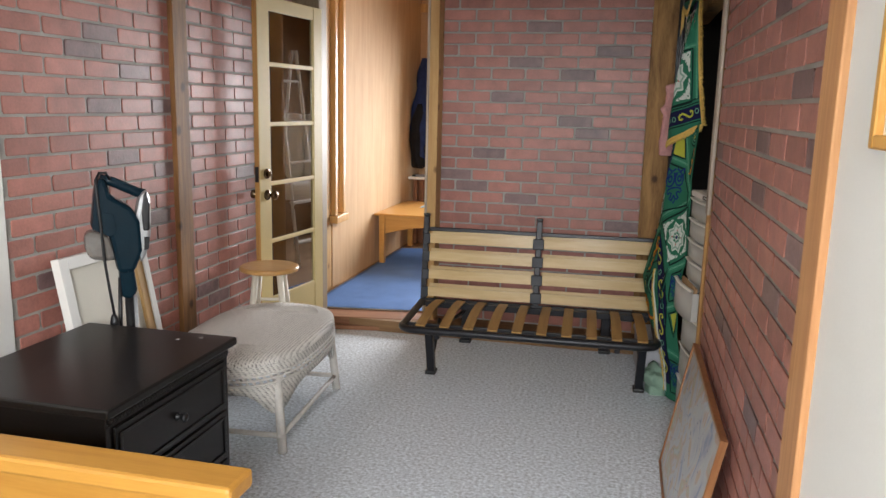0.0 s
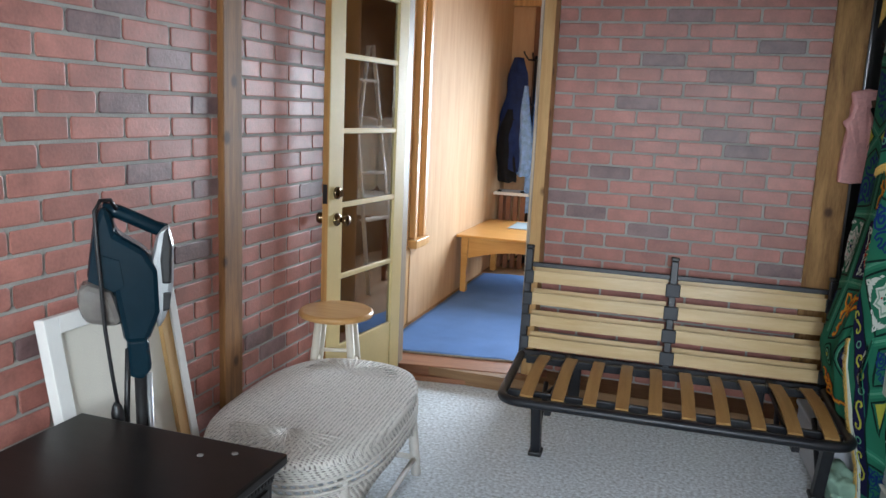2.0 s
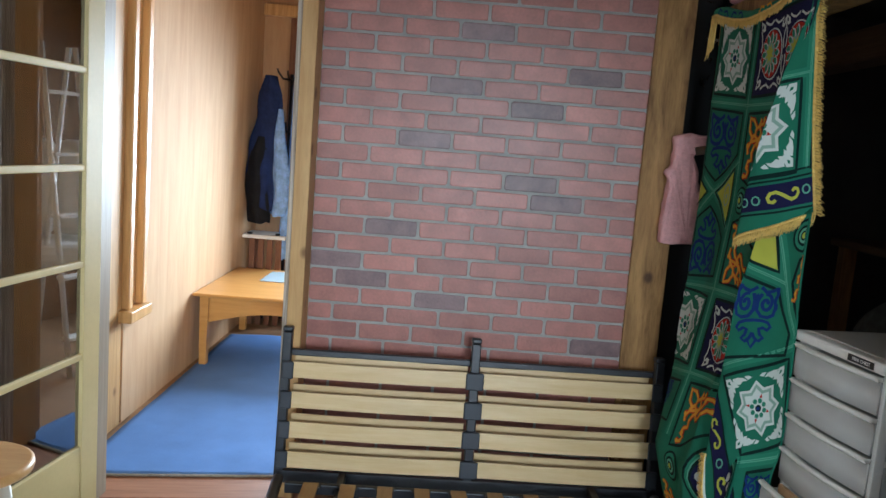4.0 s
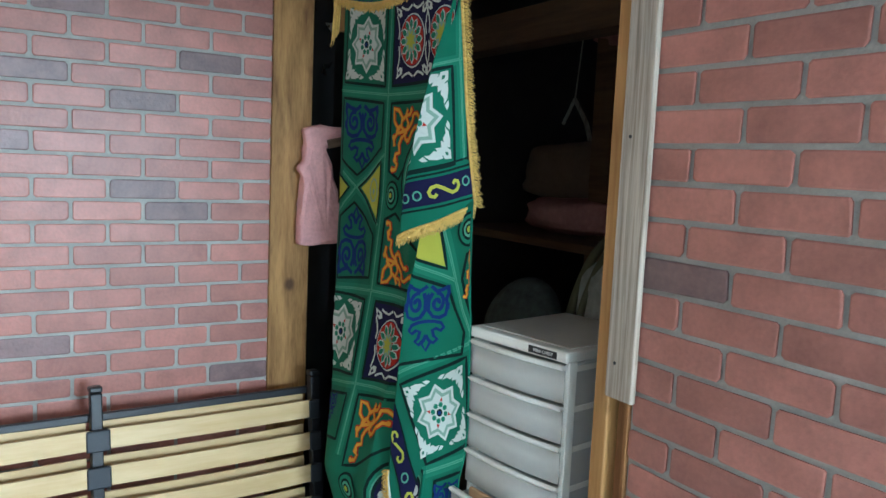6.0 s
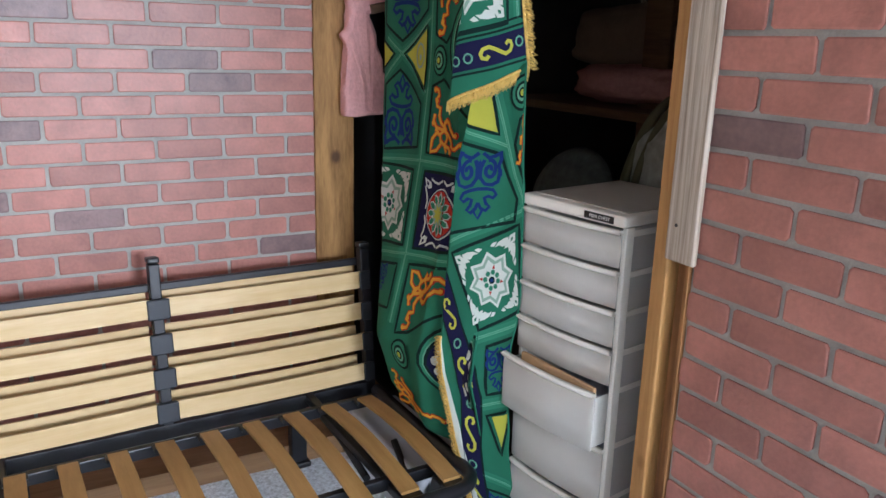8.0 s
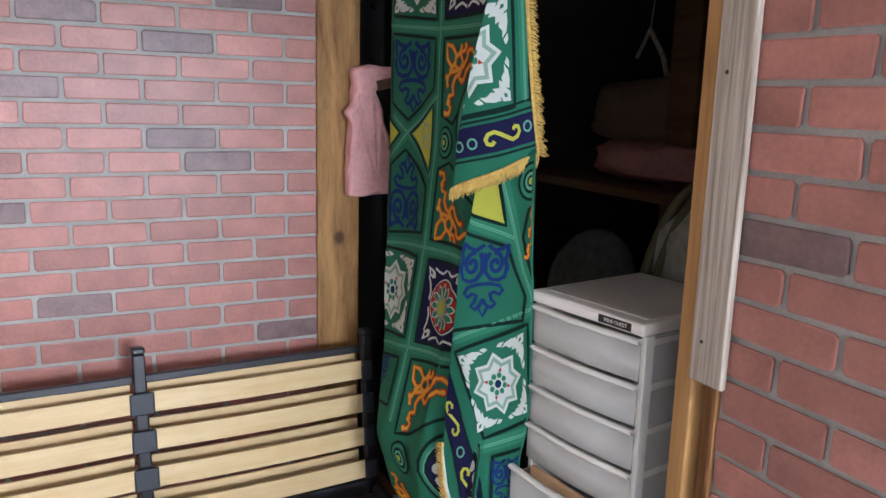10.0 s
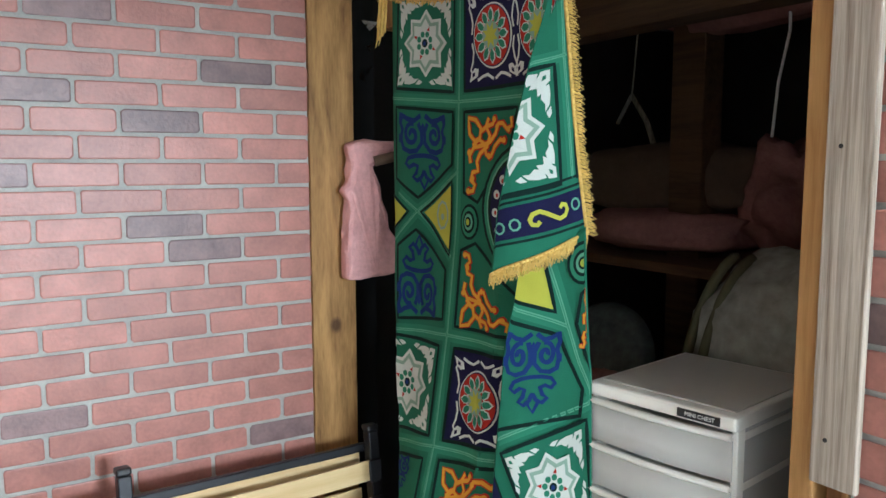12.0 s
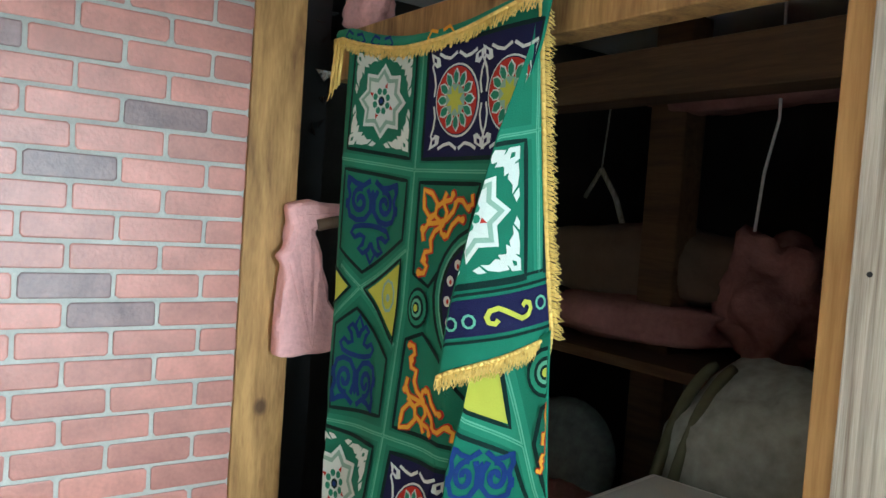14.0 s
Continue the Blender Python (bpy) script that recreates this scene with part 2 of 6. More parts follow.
def prism(bm, outline, depth, m=None, bevel=0.0):
    """A flat outline in x, z drawn out along y from 0 to depth."""
    t = bmesh.new()
    vs = [t.verts.new((x, 0, z)) for x, z in outline]
    f = t.faces.new(vs)
    r = bmesh.ops.extrude_face_region(t, geom=[f])
    for v in r["geom"]:
        if isinstance(v, bmesh.types.BMVert):
            v.co.y += depth
    bmesh.ops.recalc_face_normals(t, faces=t.faces[:])
    if bevel:
        bmesh.ops.bevel(t, geom=t.edges[:], offset=bevel, segments=2, affect="EDGES", profile=0.5)
    if m is not None:
        t.transform(m)
    merge(bm, t)


def mesh_of(name, bm, mat):
    bmesh.ops.recalc_face_normals(bm, faces=bm.faces[:])
    me = bpy.data.meshes.new(name)
    bm.to_mesh(me)
    bm.free()
    me.materials.append(mat)
    return me


def thing(name, label, category, at=(0, 0, 0), turn=0.0, group="", kind=""):
    ob = new(name)
    ob.matrix_world = pose(*at, 0, 0, turn)
    ob.empty_display_size = 0.1
    return tagged(ob, label, category, group, kind)


def part(name, bm, mat, parent, label=""):
    """Links a bmesh as one mesh object under a thing or a part."""
    ob = new(name, mesh_of(name, bm, mat))
    ob.parent = parent
    return tagged(ob, label)


def block(name, lo, hi, mat, parent=None, label="", category="", kind="", bevel=0.004):
    bm = bmesh.new()
    box(bm, lo, hi, bevel)
    ob = new(name, mesh_of(name, bm, mat))
    if parent:
        ob.parent = parent
    return tagged(ob, label, category, "", kind)


# ---- structure ----
H = 2.42
LEFT, RIGHT, BACK = -1.93, 0.645, 5.25
UP = 0.08   # floor level of the upper room
HU = 2.72   # its ceiling

block("floor", (-2.2, -2.1, -0.12), (3.2, 5.02, -0.0), M_CARPET, None, "worn light grey loop-pile carpet", "carpet", "structure", 0)
block("floor_upper", (-2.3, 5.02, -0.12), (0.7, 9.0, UP), M_SUBFLOOR, None, "plywood floor of the raised back room", "floor", "structure", 0)
# Storage shell: its gloom is in the board colour.
block("floor_storage", (0.66, 2.7, -0.1), (3.4, 6.2, 0.004), M_DARK, None, "storage floor coloured near black as if unlit", "floor", "structure", 0)
block("ceiling_storage", (0.66, 5.362, H), (3.4, 6.3, H + 0.1), M_DARK, None, "boarded storage ceiling coloured near black as if unlit", "ceiling", "structure", 0)
block("wall_upper_lintel", (-2.1, 5.29, H + 0.102), (0.66, 5.36, HU), M_PANEL, None, "plywood panel over the doorway", "wall", "structure", 0)
block("ceiling", (-2.3, -2.1, H), (3.4, 5.36, H + 0.1), M_CEIL, None, "plain white painted ceiling", "ceiling", "structure", 0)
block("wall_back", (-0.985, BACK + 0.004, 0), (0.40, BACK + 0.1, H), M_MORTAR, None, "faux red brick panel wall with grey mortar", "wall", "structure", 0)
block("wall_left", (LEFT - 0.1, 2.38, 0), (LEFT - 0.004, 5.1, H), M_MORTAR, None, "faux red brick panel wall with grey mortar", "wall", "structure", 0)
block("wall_right", (RIGHT + 0.004, 1.655, 0), (RIGHT + 0.09, 3.60, H), M_MORTAR, None, "dim faux red brick panel wall with grey mortar", "wall", "structure", 0)
block("wall_white_left", (LEFT - 0.1, -2.0, 0), (LEFT + 0.004, 2.27, H), M_WHITE, None, "plain white painted bedroom wall", "wall", "structure", 0)
block("wall_white_right", (RIGHT - 0.03, 0.55, 0), (RIGHT + 0.09, 1.505, H), M_WHITE, None, "plain white painted bedroom wall", "wall", "structure", 0)
# Never in view: added to cut the lamp off the upper back wall.
block("wall_header", (LEFT + 0.005, 1.51, 2.03), (RIGHT - 0.047, 1.60, H - 0.001), M_WHITE, None, "unseen white header wall that shades the top of the bricks", "wall", "structure", 0)
# Unseen closing walls; the rear one sits near so its lamp reaches the carpet.
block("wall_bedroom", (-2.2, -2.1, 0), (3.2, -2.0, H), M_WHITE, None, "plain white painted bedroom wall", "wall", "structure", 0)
block("wall_bedroom_far", (3.1, -2.0, 0), (3.2, 0.65, H), M_WHITE, None, "plain white painted bedroom wall", "wall", "structure", 0)
block("wall_bedroom_return", (RIGHT + 0.09, 0.55, 0), (3.1, 0.65, H), M_WHITE, None, "plain white painted bedroom wall", "wall", "structure", 0)
block("wall_upper_left", (-2.1, 5.1, 0), (-2.0, 9.0, HU), M_PANEL, None, "honey birch plywood panelled wall", "wall", "structure", 0)
for i, (lo, hi) in enumerate((((-2.1, 8.45, 0), (-1.66, 8.55, HU)), ((0.24, 8.45, 0), (0.7, 8.55, HU)), ((-1.66, 8.45, 0), (0.24, 8.55, 0.62)), ((-1.66, 8.45, 2.25), (0.24, 8.55, HU)))):
    block("wall_upper_back_%d" % (i + 1), lo, hi, M_PANEL, None, "reddish plywood panelled end wall", "wall", "structure", 0)
block("wall_corner_board", (0.5605, 5.36, 0), (0.665, 5.448, H), M_SHEETING_UNLIT, None, "black plastic sheeting in the storage corner", "wall", "structure", 0)
block("wall_upper_right", (0.56, 5.45, 0), (0.66, 8.45, HU), M_SUBFLOOR, None, "brown wooden board wall of the raised room", "wall", "structure", 0)
block("wall_upper_front", (-0.978, BACK + 0.101, 0), (0.53, BACK + 0.2, H), M_PANEL, None, "birch plywood panelled wall", "wall", "structure", 0)
block("wall_storage_back", (0.53, 6.1, 0), (3.4, 6.2, H), M_DARK, None, "unfinished storage wall coloured near black as if unlit", "wall", "structure", 0)
block("wall_storage_end", (3.3, 2.6, 0), (3.4, 6.1, H), M_DARK, None, "unfinished storage wall coloured near black as if unlit", "wall", "structure", 0)
block("wall_storage_front", (0.74, 2.6, 0), (3.3, 2.7, H), M_DARK, None, "unfinished storage wall coloured near black as if unlit", "wall", "structure", 0)

block("ceiling_upper", (-2.1, 5.29, HU + 0.002), (0.66, 8.55, HU + 0.06), M_PANEL, None, "plywood ceiling of the raised room", "ceiling", "structure", 0)

# trim
block("floor_plinth", (-0.978, 5.065, 0.001), (0.37, 5.240, 0.038), M_STEP, None, "low reddish wooden plinth along the brick wall", "plinth", "structure", 0.003)
block("plinth_strip", (-0.978, 5.055, 0.039), (0.37, 5.085, 0.046), M_TRIM_WHITE, None, "bright edging strip along the wooden plinth", "trim", "structure", 0.002)
block("trim_white_left", (LEFT - 0.1, 2.27, 0), (LEFT + 0.012, 2.38, H), M_TRIM_WHITE, None, "white painted door casing board", "trim", "structure")
block("trim_orange_right", (RIGHT - 0.045, 1.505, 0), (RIGHT + 0.09, 1.63, H), M_TRIM_ORANGE, None, "orange-brown wooden casing board", "trim", "structure")
block("trim_grey_right", (RIGHT - 0.012, 1.632, 0), (RIGHT + 0.09, 1.653, H), M_GREYWOOD, None, "thin grey-brown edging strip", "trim", "structure", 0.003)
block("stud_left_wall", (LEFT, 3.475, 0), (LEFT + 0.03, 3.60, H), M_STUD, None, "dark knotty pine batten post on the brick wall", "post", "structure")
block("post_back_right", (0.372, BACK - 0.012, 0), (0.528, BACK + 0.03, H), M_POST, None, "knotty brown pine post at the brick wall's edge", "post", "structure")
block("post_back_left", (-1.042, 5.12, 0), (-0.98, 5.36, H), M_JAMB, None, "light knotty pine door jamb post", "post", "structure")
block("door_jamb_strip", (-1.063, 5.13, 0), (-1.044, 5.2, H), M_GREYWOOD, None, "pale painted door stop strip", "trim", "structure", 0.003)

# ---- step, mat, upper room ----


def build_step():
    t = thing("door_step", "reddish wooden threshold step below the blue mat", "step", (-1.5, 5.0, 0), 9.0)
    bm = bmesh.new()
    box(bm, (-0.52, -0.005, 0), (0.62, 0.03, 0.03), 0.004)
    part("base_strip", bm, M_STEP, t, "dark lower threshold strip")
    bm = bmesh.new()
    box(bm, (-0.52, 0.03, 0), (0.62, 0.36, UP + 0.004), 0.006)
    part("tread", bm, M_STEP, t)


def build_mat():
    bm = bmesh.new()
    nx, ny = 26, 60
    grid = []
    for j in range(ny + 1):
        row = []
        for i in range(nx + 1):
            x = -1.96 + 1.0 * i / nx
            y = 5.17 + 0.16 * i / nx + 2.5 * j / ny
            z = UP + 0.012 + 0.006 * noise.noise(Vector((x * 3, y * 2.5, 0))) + 0.004 * noise.noise(Vector((x * 9, y * 7, 3)))
            if j == 0:
                y += 0.008 * noise.noise(Vector((x * 12, 0, 1)))
            row.append(bm.verts.new((x, y, max(z, UP + 0.007))))
        grid.append(row)
    for a, b in zip(grid, grid[1:]):
        for i in range(nx):
            bm.faces.new((a[i], a[i + 1], b[i + 1], b[i])).smooth = True
    r = bmesh.ops.extrude_face_region(bm, geom=bm.faces[:])
    for v in r["geom"]:
        if isinstance(v, bmesh.types.BMVert):
            v.co.z -= 0.0055
    ob = tagged(new("floor_mat", mesh_of("floor_mat", bm, M_MAT)), "blue woven floor mat lying in the raised room", "mat")
    bm = bmesh.new()
    tube(bm, [(-1.96 + i * 0.04, 5.165 + 0.16 * i / 25 + 0.004 * noise.noise(Vector((i * 1.3, 0, 0))), UP + 0.010) for i in range(26)], 0.006, 6)
    part("frayed_edge", bm, M_MAT_EDGE, ob, "frayed beige mat edge")


def build_casing():
    t = thing("window_1", "varnished wooden window casing on the panelled wall", "window", (-2.0, 0, 0), 0, "", "structure")
    for name, y0, y1, d, z0 in (("jamb_board", 5.56, 5.74, 0.02, 0.10), ("stile_near", 5.742, 5.79, 0.055, 0.69), ("panel_board", 5.792, 5.90, 0.025, 0.69), ("stile_far", 5.902, 5.955, 0.06, 0.69)):
        bm = bmesh.new()
        box(bm, (0.001, y0, z0), (d, y1, HU - 0.01), 0.006)
        part(name, bm, M_JAMB if name == "jamb_board" else M_CASING, t)
    bm = bmesh.new()
    box(bm, (0.001, 5.70, 0.63), (0.085, 5.965, 0.688), 0.006)
    part("window_sill", bm, M_CASING, t)
    bm = bmesh.new()
    box(bm, (0.001, 5.76, 0.10), (0.02, 5.95, 0.628), 0.003)
    part("lower_panel", bm, M_PANEL, t)


def build_desk():
    t = thing("low_desk", "honey-coloured wooden low desk with arched apron", "desk", (-1.97, 6.86, UP + 0.008))
    h = 0.475
    bm = bmesh.new()
    box(bm, (-0.02, -0.02, h - 0.022), (1.0, 1.05, h), 0.006)
    part("desktop", bm, M_DESK, t)
    for x, y in ((0.02, 0.0), (0.92, 0.0), (0.02, 0.97), (0.92, 0.97)):
        bm = bmesh.new()
        box(bm, (x, y, 0.0), (x + 0.06, y + 0.06, h - 0.0225), 0.005)
        for v in bm.verts:
            if v.co.z < 0.1:
                v.co.x += (0.03 + x - v.co.x) * 0.25
        part("leg", bm, M_DESK, t)
    for y in (0.012, 1.0):
        n = 16
        low = [(0.08 + 0.84 * i / n, h - 0.19 + 0.075 * math.sin(math.pi * i / n)) for i in range(n + 1)]
        bm = bmesh.new()
        prism(bm, [(0.92, h - 0.024), (0.08, h - 0.024)] + low, 0.02, pose(0, y, 0))
        part("apron", bm, M_DESK, t)
    for i, (x0, x1) in enumerate(((0.27, 0.60), (0.62, 0.95))):
        bm = bmesh.new()
        box(bm, (x0, 0.55, h + 0.0005), (x1, 0.95, h + 0.005), 0.002)
        ob = new("paper_sheet", mesh_of("paper_sheet", bm, M_PAPER))
        ob.matrix_world = pose(-1.97, 6.86, UP + 0.008)
        tagged(ob, "pale blue plastic sheet lying on the desk", "sheet", "sheets on the desk")


M_PAPER = material("pale_blue_sheet", (0.45, 0.58, 0.66), 0.25, vary=0.06, scale=10)
M_STEPSTOOL = wood("dark_red_stool_wood", (0.25, 0.115, 0.06), (0.17, 0.07, 0.035), 0.5, (8, 8, 0.6), 5, 0.05)
M_COAT = material("navy_cloth", (0.018, 0.03, 0.095), 0.9, vary=0.4, scale=14, bump=0.6, bump_scale=60, spec=0.15)
M_COAT_BLACK = material("black_cloth", (0.012, 0.012, 0.014), 0.9, vary=0.4, scale=14, bump=0.6, bump_scale=60, spec=0.15)
M_COAT_BLUE = material("pale_blue_cloth", (0.26, 0.42, 0.74), 0.9, vary=0.4, scale=22, bump=0.6, bump_scale=50, spec=0.15)


def build_upper_things():
    t = thing("side_stool", "small dark wooden stool with white top", "stool", (-1.90, 8.16, UP))
    bm = bmesh.new()
    box(bm, (-0.1, -0.13, 0.70), (0.24, 0.16, 0.73), 0.006)
    part("top", bm, M_TRIM_WHITE, t, "white painted top")
    for x in (-0.05, 0.02, 0.09, 0.16):
        bm = bmesh.new()
        box(bm, (x, -0.10, 0.0), (x + 0.045, -0.075, 0.70), 0.004)
        part("slat", bm, M_STEPSTOOL, t)
    for x in (-0.06, 0.18):
        bm = bmesh.new()
        box(bm, (x, 0.08, 0.0), (x + 0.035, 0.115, 0.70), 0.004)
        part("leg", bm, M_STEPSTOOL, t)
    for x, y in ((-0.05, -0.09), (0.17, -0.08)):
        bm = bmesh.new()
        lathe(bm, [(0.02, 0.7305), (0.022, 0.74), (0.012, 0.746)], 12, pose(x, y, 0))
        part("knob", bm, M_BLACK, t)
    # coat stand with hanging clothes
    cx, cy = -1.71, 8.22
    t = thing("coat_stand", "black metal coat stand in the corner", "coat stand", (cx, cy, UP))
    bm = bmesh.new()
    tube(bm, [(0, 0, 0.03), (0, 0, 2.0)], 0.014, 10)
    part("pole", bm, M_BLACK, t)
    for a in range(4):
        c, s = math.cos(a * 1.57 + 0.5), math.sin(a * 1.57 + 0.5)
        bm = bmesh.new()
        tube(bm, [(0, 0, 0.12), (0.1 * c, 0.1 * s, 0.08), (0.2 * c, 0.2 * s, 0.012)], 0.011, 8)
        part("foot", bm, M_BLACK, t)
        for z in (1.55, 1.96, 0.98):
            if z == 0.98 and a % 2:
                continue
            bm = bmesh.new()
            tube(bm, [(0, 0, z), (0.07 * c, 0.07 * s, z + 0.0), (0.11 * c, 0.11 * s, z + 0.05), (0.12 * c, 0.12 * s, z + 0.075)], 0.008, 8)
            part("hook", bm, M_BLACK, t)
    def garment(name, x, y, z0, z1, w0, w1, d, mat, label, seed):
        bm = bmesh.new()
        nz, na = 22, 28
        rings = []
        for j in range(nz + 1):
            k = j / nz
            z = z1 + (z0 - z1) * k
            w = (w0 + (w1 - w0) * min(1, k * 1.6)) * (0.35 + 0.65 * min(1, k * 5 + 0.25))
            if k > 0.85:
                w *= 1 - (k - 0.85) * 0.5
            row = []
            for i in range(na):
                a = 2 * math.pi * i / na
                f = 1 + 0.17 * math.sin(5 * a + seed + 1.5 * k) * k + 0.22 * noise.noise(Vector((math.cos(a) * 2 + seed, math.sin(a) * 2, k * 5)))
                row.append(bm.verts.new((x + w * f * math.cos(a) + 0.02 * math.sin(k * 5 + seed), y + d * f * math.sin(a), z + 0.02 * math.sin(a * 3 + seed) * (k > 0.95))))
            rings.append(row)
        for a, b in zip(rings, rings[1:]):
            for i in range(na):
                bm.faces.new((a[i], a[(i + 1) % na], b[(i + 1) % na], b[i])).smooth = True
        bm.faces.new(rings[0]); bm.faces.new(rings[-1])
        tagged(new(name, mesh_of(name, bm, mat)), label, "clothing", "clothes on the coat stand")
    garment("coat", -1.86, 8.10, 1.02, 2.05, 0.08, 0.12, 0.09, M_COAT, "dark navy coat hanging from the coat stand", 1.0)
    garment("jacket", -1.89, 8.06, 0.92, 1.58, 0.07, 0.085, 0.07, M_COAT_BLACK, "black jacket hanging under the navy coat", 2.3)
    garment("scarf", -1.74, 8.08, 0.98, 1.80, 0.03, 0.07, 0.05, M_COAT_BLUE, "pale blue patterned garment hanging beside the coat", 4.0)
    garment("robe", -1.635, 8.12, 0.62, 2.16, 0.04, 0.075, 0.05, M_COAT_BLUE, "long pale blue patterned robe on the coat stand", 6.0)
    block("trim_upper_top", (-2.0, 8.40, 2.55), (0.56, 8.449, 2.64), M_CASING, None, "wooden ceiling trim board", "trim", "structure")
    block("trim_upper_post", (-1.78, 8.42, 0.08), (-1.69, 8.449, 2.545), M_STEPSTOOL, None, "dark wooden wall batten", "trim", "structure")


def build_hidden_side():
    """Chair and ladder on the far side of the raised room, seen in the door's glass."""
    t = thing("armchair", "white upholstered chair with a tall rounded back", "chair", (0.0, 6.75, UP), 58)
    bm = bmesh.new()
    box(bm, (-0.30, -0.30, 0.56), (0.28, 0.30, 0.72), 0.06)
    part("seat", bm, M_TRIM_WHITE, t)
    for y0, y1 in ((-0.30, -0.102), (-0.10, 0.098), (0.10, 0.30)):
        bm = bmesh.new()
        box(bm, (0.14, y0, 0.725), (0.28, y1, 1.38), 0.06)
        part("backrest", bm, M_TRIM_WHITE, t)
    for x in (-0.24, 0.2):
        for y in (-0.24, 0.2):
            bm = bmesh.new()
            box(bm, (x, y, 0), (x + 0.04, y + 0.04, 0.559), 0.005)
            part("leg", bm, M_STEPSTOOL, t)
    t = thing("stepladder", "pale metal folding stepladder", "ladder", (-0.25, 6.35, UP))
    for y in (-0.17, 0.17):
        for x in (-0.28, 0.28):
            bm = bmesh.new()
            tube(bm, [(x, y, 0.0), (x * 0.08, y * 0.8, 1.95)], 0.016, 8)
            part("rail", bm, M_TRIM_WHITE, t)
    for k in range(5):
        f = (k + 0.6) / 5.4
        bm = bmesh.new()
        w = 0.17 * (1 - 0.2 * f)
        box(bm, (-0.28 + 0.257 * f - 0.03, -w, 1.95 * f), (-0.28 + 0.257 * f + 0.04, w, 1.95 * f + 0.02), 0.003)
        part("tread", bm, M_TRIM_WHITE, t)


build_step()
build_hidden_side()
build_mat()
build_casing()
build_desk()
build_upper_things()

# ---- glazed door ----


def build_door():
    ang = math.degrees(math.atan2(0.67, 0.085))
    t = thing("door_1", "open yellow-painted glazed door with five panes", "door", (-1.842, 4.176, 0.10), ang, "", "structure")
    W, T, HT = 0.735, 0.036, 2.06
    rails = [(0.0, 0.285), (0.62, 0.645), (0.97, 0.995), (1.322, 1.347), (1.668, 1.693), (1.98, HT)]
    for x0, x1, name in ((0, 0.118, "stile"), (W - 0.105, W, "stile")):
        bm = bmesh.new()
        box(bm, (x0, -T, 0), (x1, 0, HT), 0.003)
        part(name, bm, M_DOOR, t)
    bm = bmesh.new()
    box(bm, (-0.003, -T + 0.003, 0.002), (-0.0005, -0.003, HT - 0.002))
    part("door_edge", bm, M_DOOR_EDGE, t, "bare brown wooden door edge")
    for z0, z1 in rails:
        bm = bmesh.new()
        box(bm, (0.1185, -T + 0.003, z0), (W - 0.1055, -0.003, z1), 0.004)
        part("rail", bm, M_DOOR, t)
    for (a, b), (c, d) in zip(rails, rails[1:]):
        bm = bmesh.new()
        box(bm, (0.119, -0.021, b + 0.0005), (W - 0.106, -0.017, c - 0.0005))
        ob = part("pane", bm, M_GLASS, t)
        ob.visible_shadow = False
    for side in (-1, 1):
        y0 = 0.0 if side > 0 else -T
        bm = bmesh.new()
        m = pose(0.068, y0, 0.92, -90 * side)
        lathe(bm, [(0.03, 0.0), (0.032, 0.004), (0.028, 0.01), (0.013, 0.013), (0.012, 0.032), (0.02, 0.04), (0.027, 0.052), (0.027, 0.062), (0.018, 0.069), (0.004, 0.071)], 20, m)
        part("door_knob", bm, M_BRASS, t, "aged brass door knob")
        bm = bmesh.new()
        lathe(bm, [(0.03, 0.0), (0.03, 0.008), (0.024, 0.013), (0.004, 0.014)], 20, pose(0.068, y0, 1.046, -90 * side))
        if side < 0:
            box(bm, (0.058, y0 - 0.03, 1.03), (0.078, y0 - 0.012, 1.062), 0.003)
        part("deadbolt", bm, M_BRASS, t, "aged brass deadbolt turn")
    bm = bmesh.new()
    box(bm, (-0.006, -0.03, 1.0), (-0.0035, -0.006, 1.09), 0.001)
    part("latch_plate", bm, M_BLACK, t, "dark latch plate")


build_door()
M_FRAME_DARK = wood("door_frame_wood", (0.33, 0.26, 0.17), (0.22, 0.16, 0.10), 0.5, (9, 9, 0.5), 5, 0.05)
block("door_frame_left", (-2.0, 4.93, 0), (-1.745, 5.06, H), M_FRAME_DARK, None, "greyish brown wooden door frame post", "door frame", "structure")

# ---- sofa bed frame ----


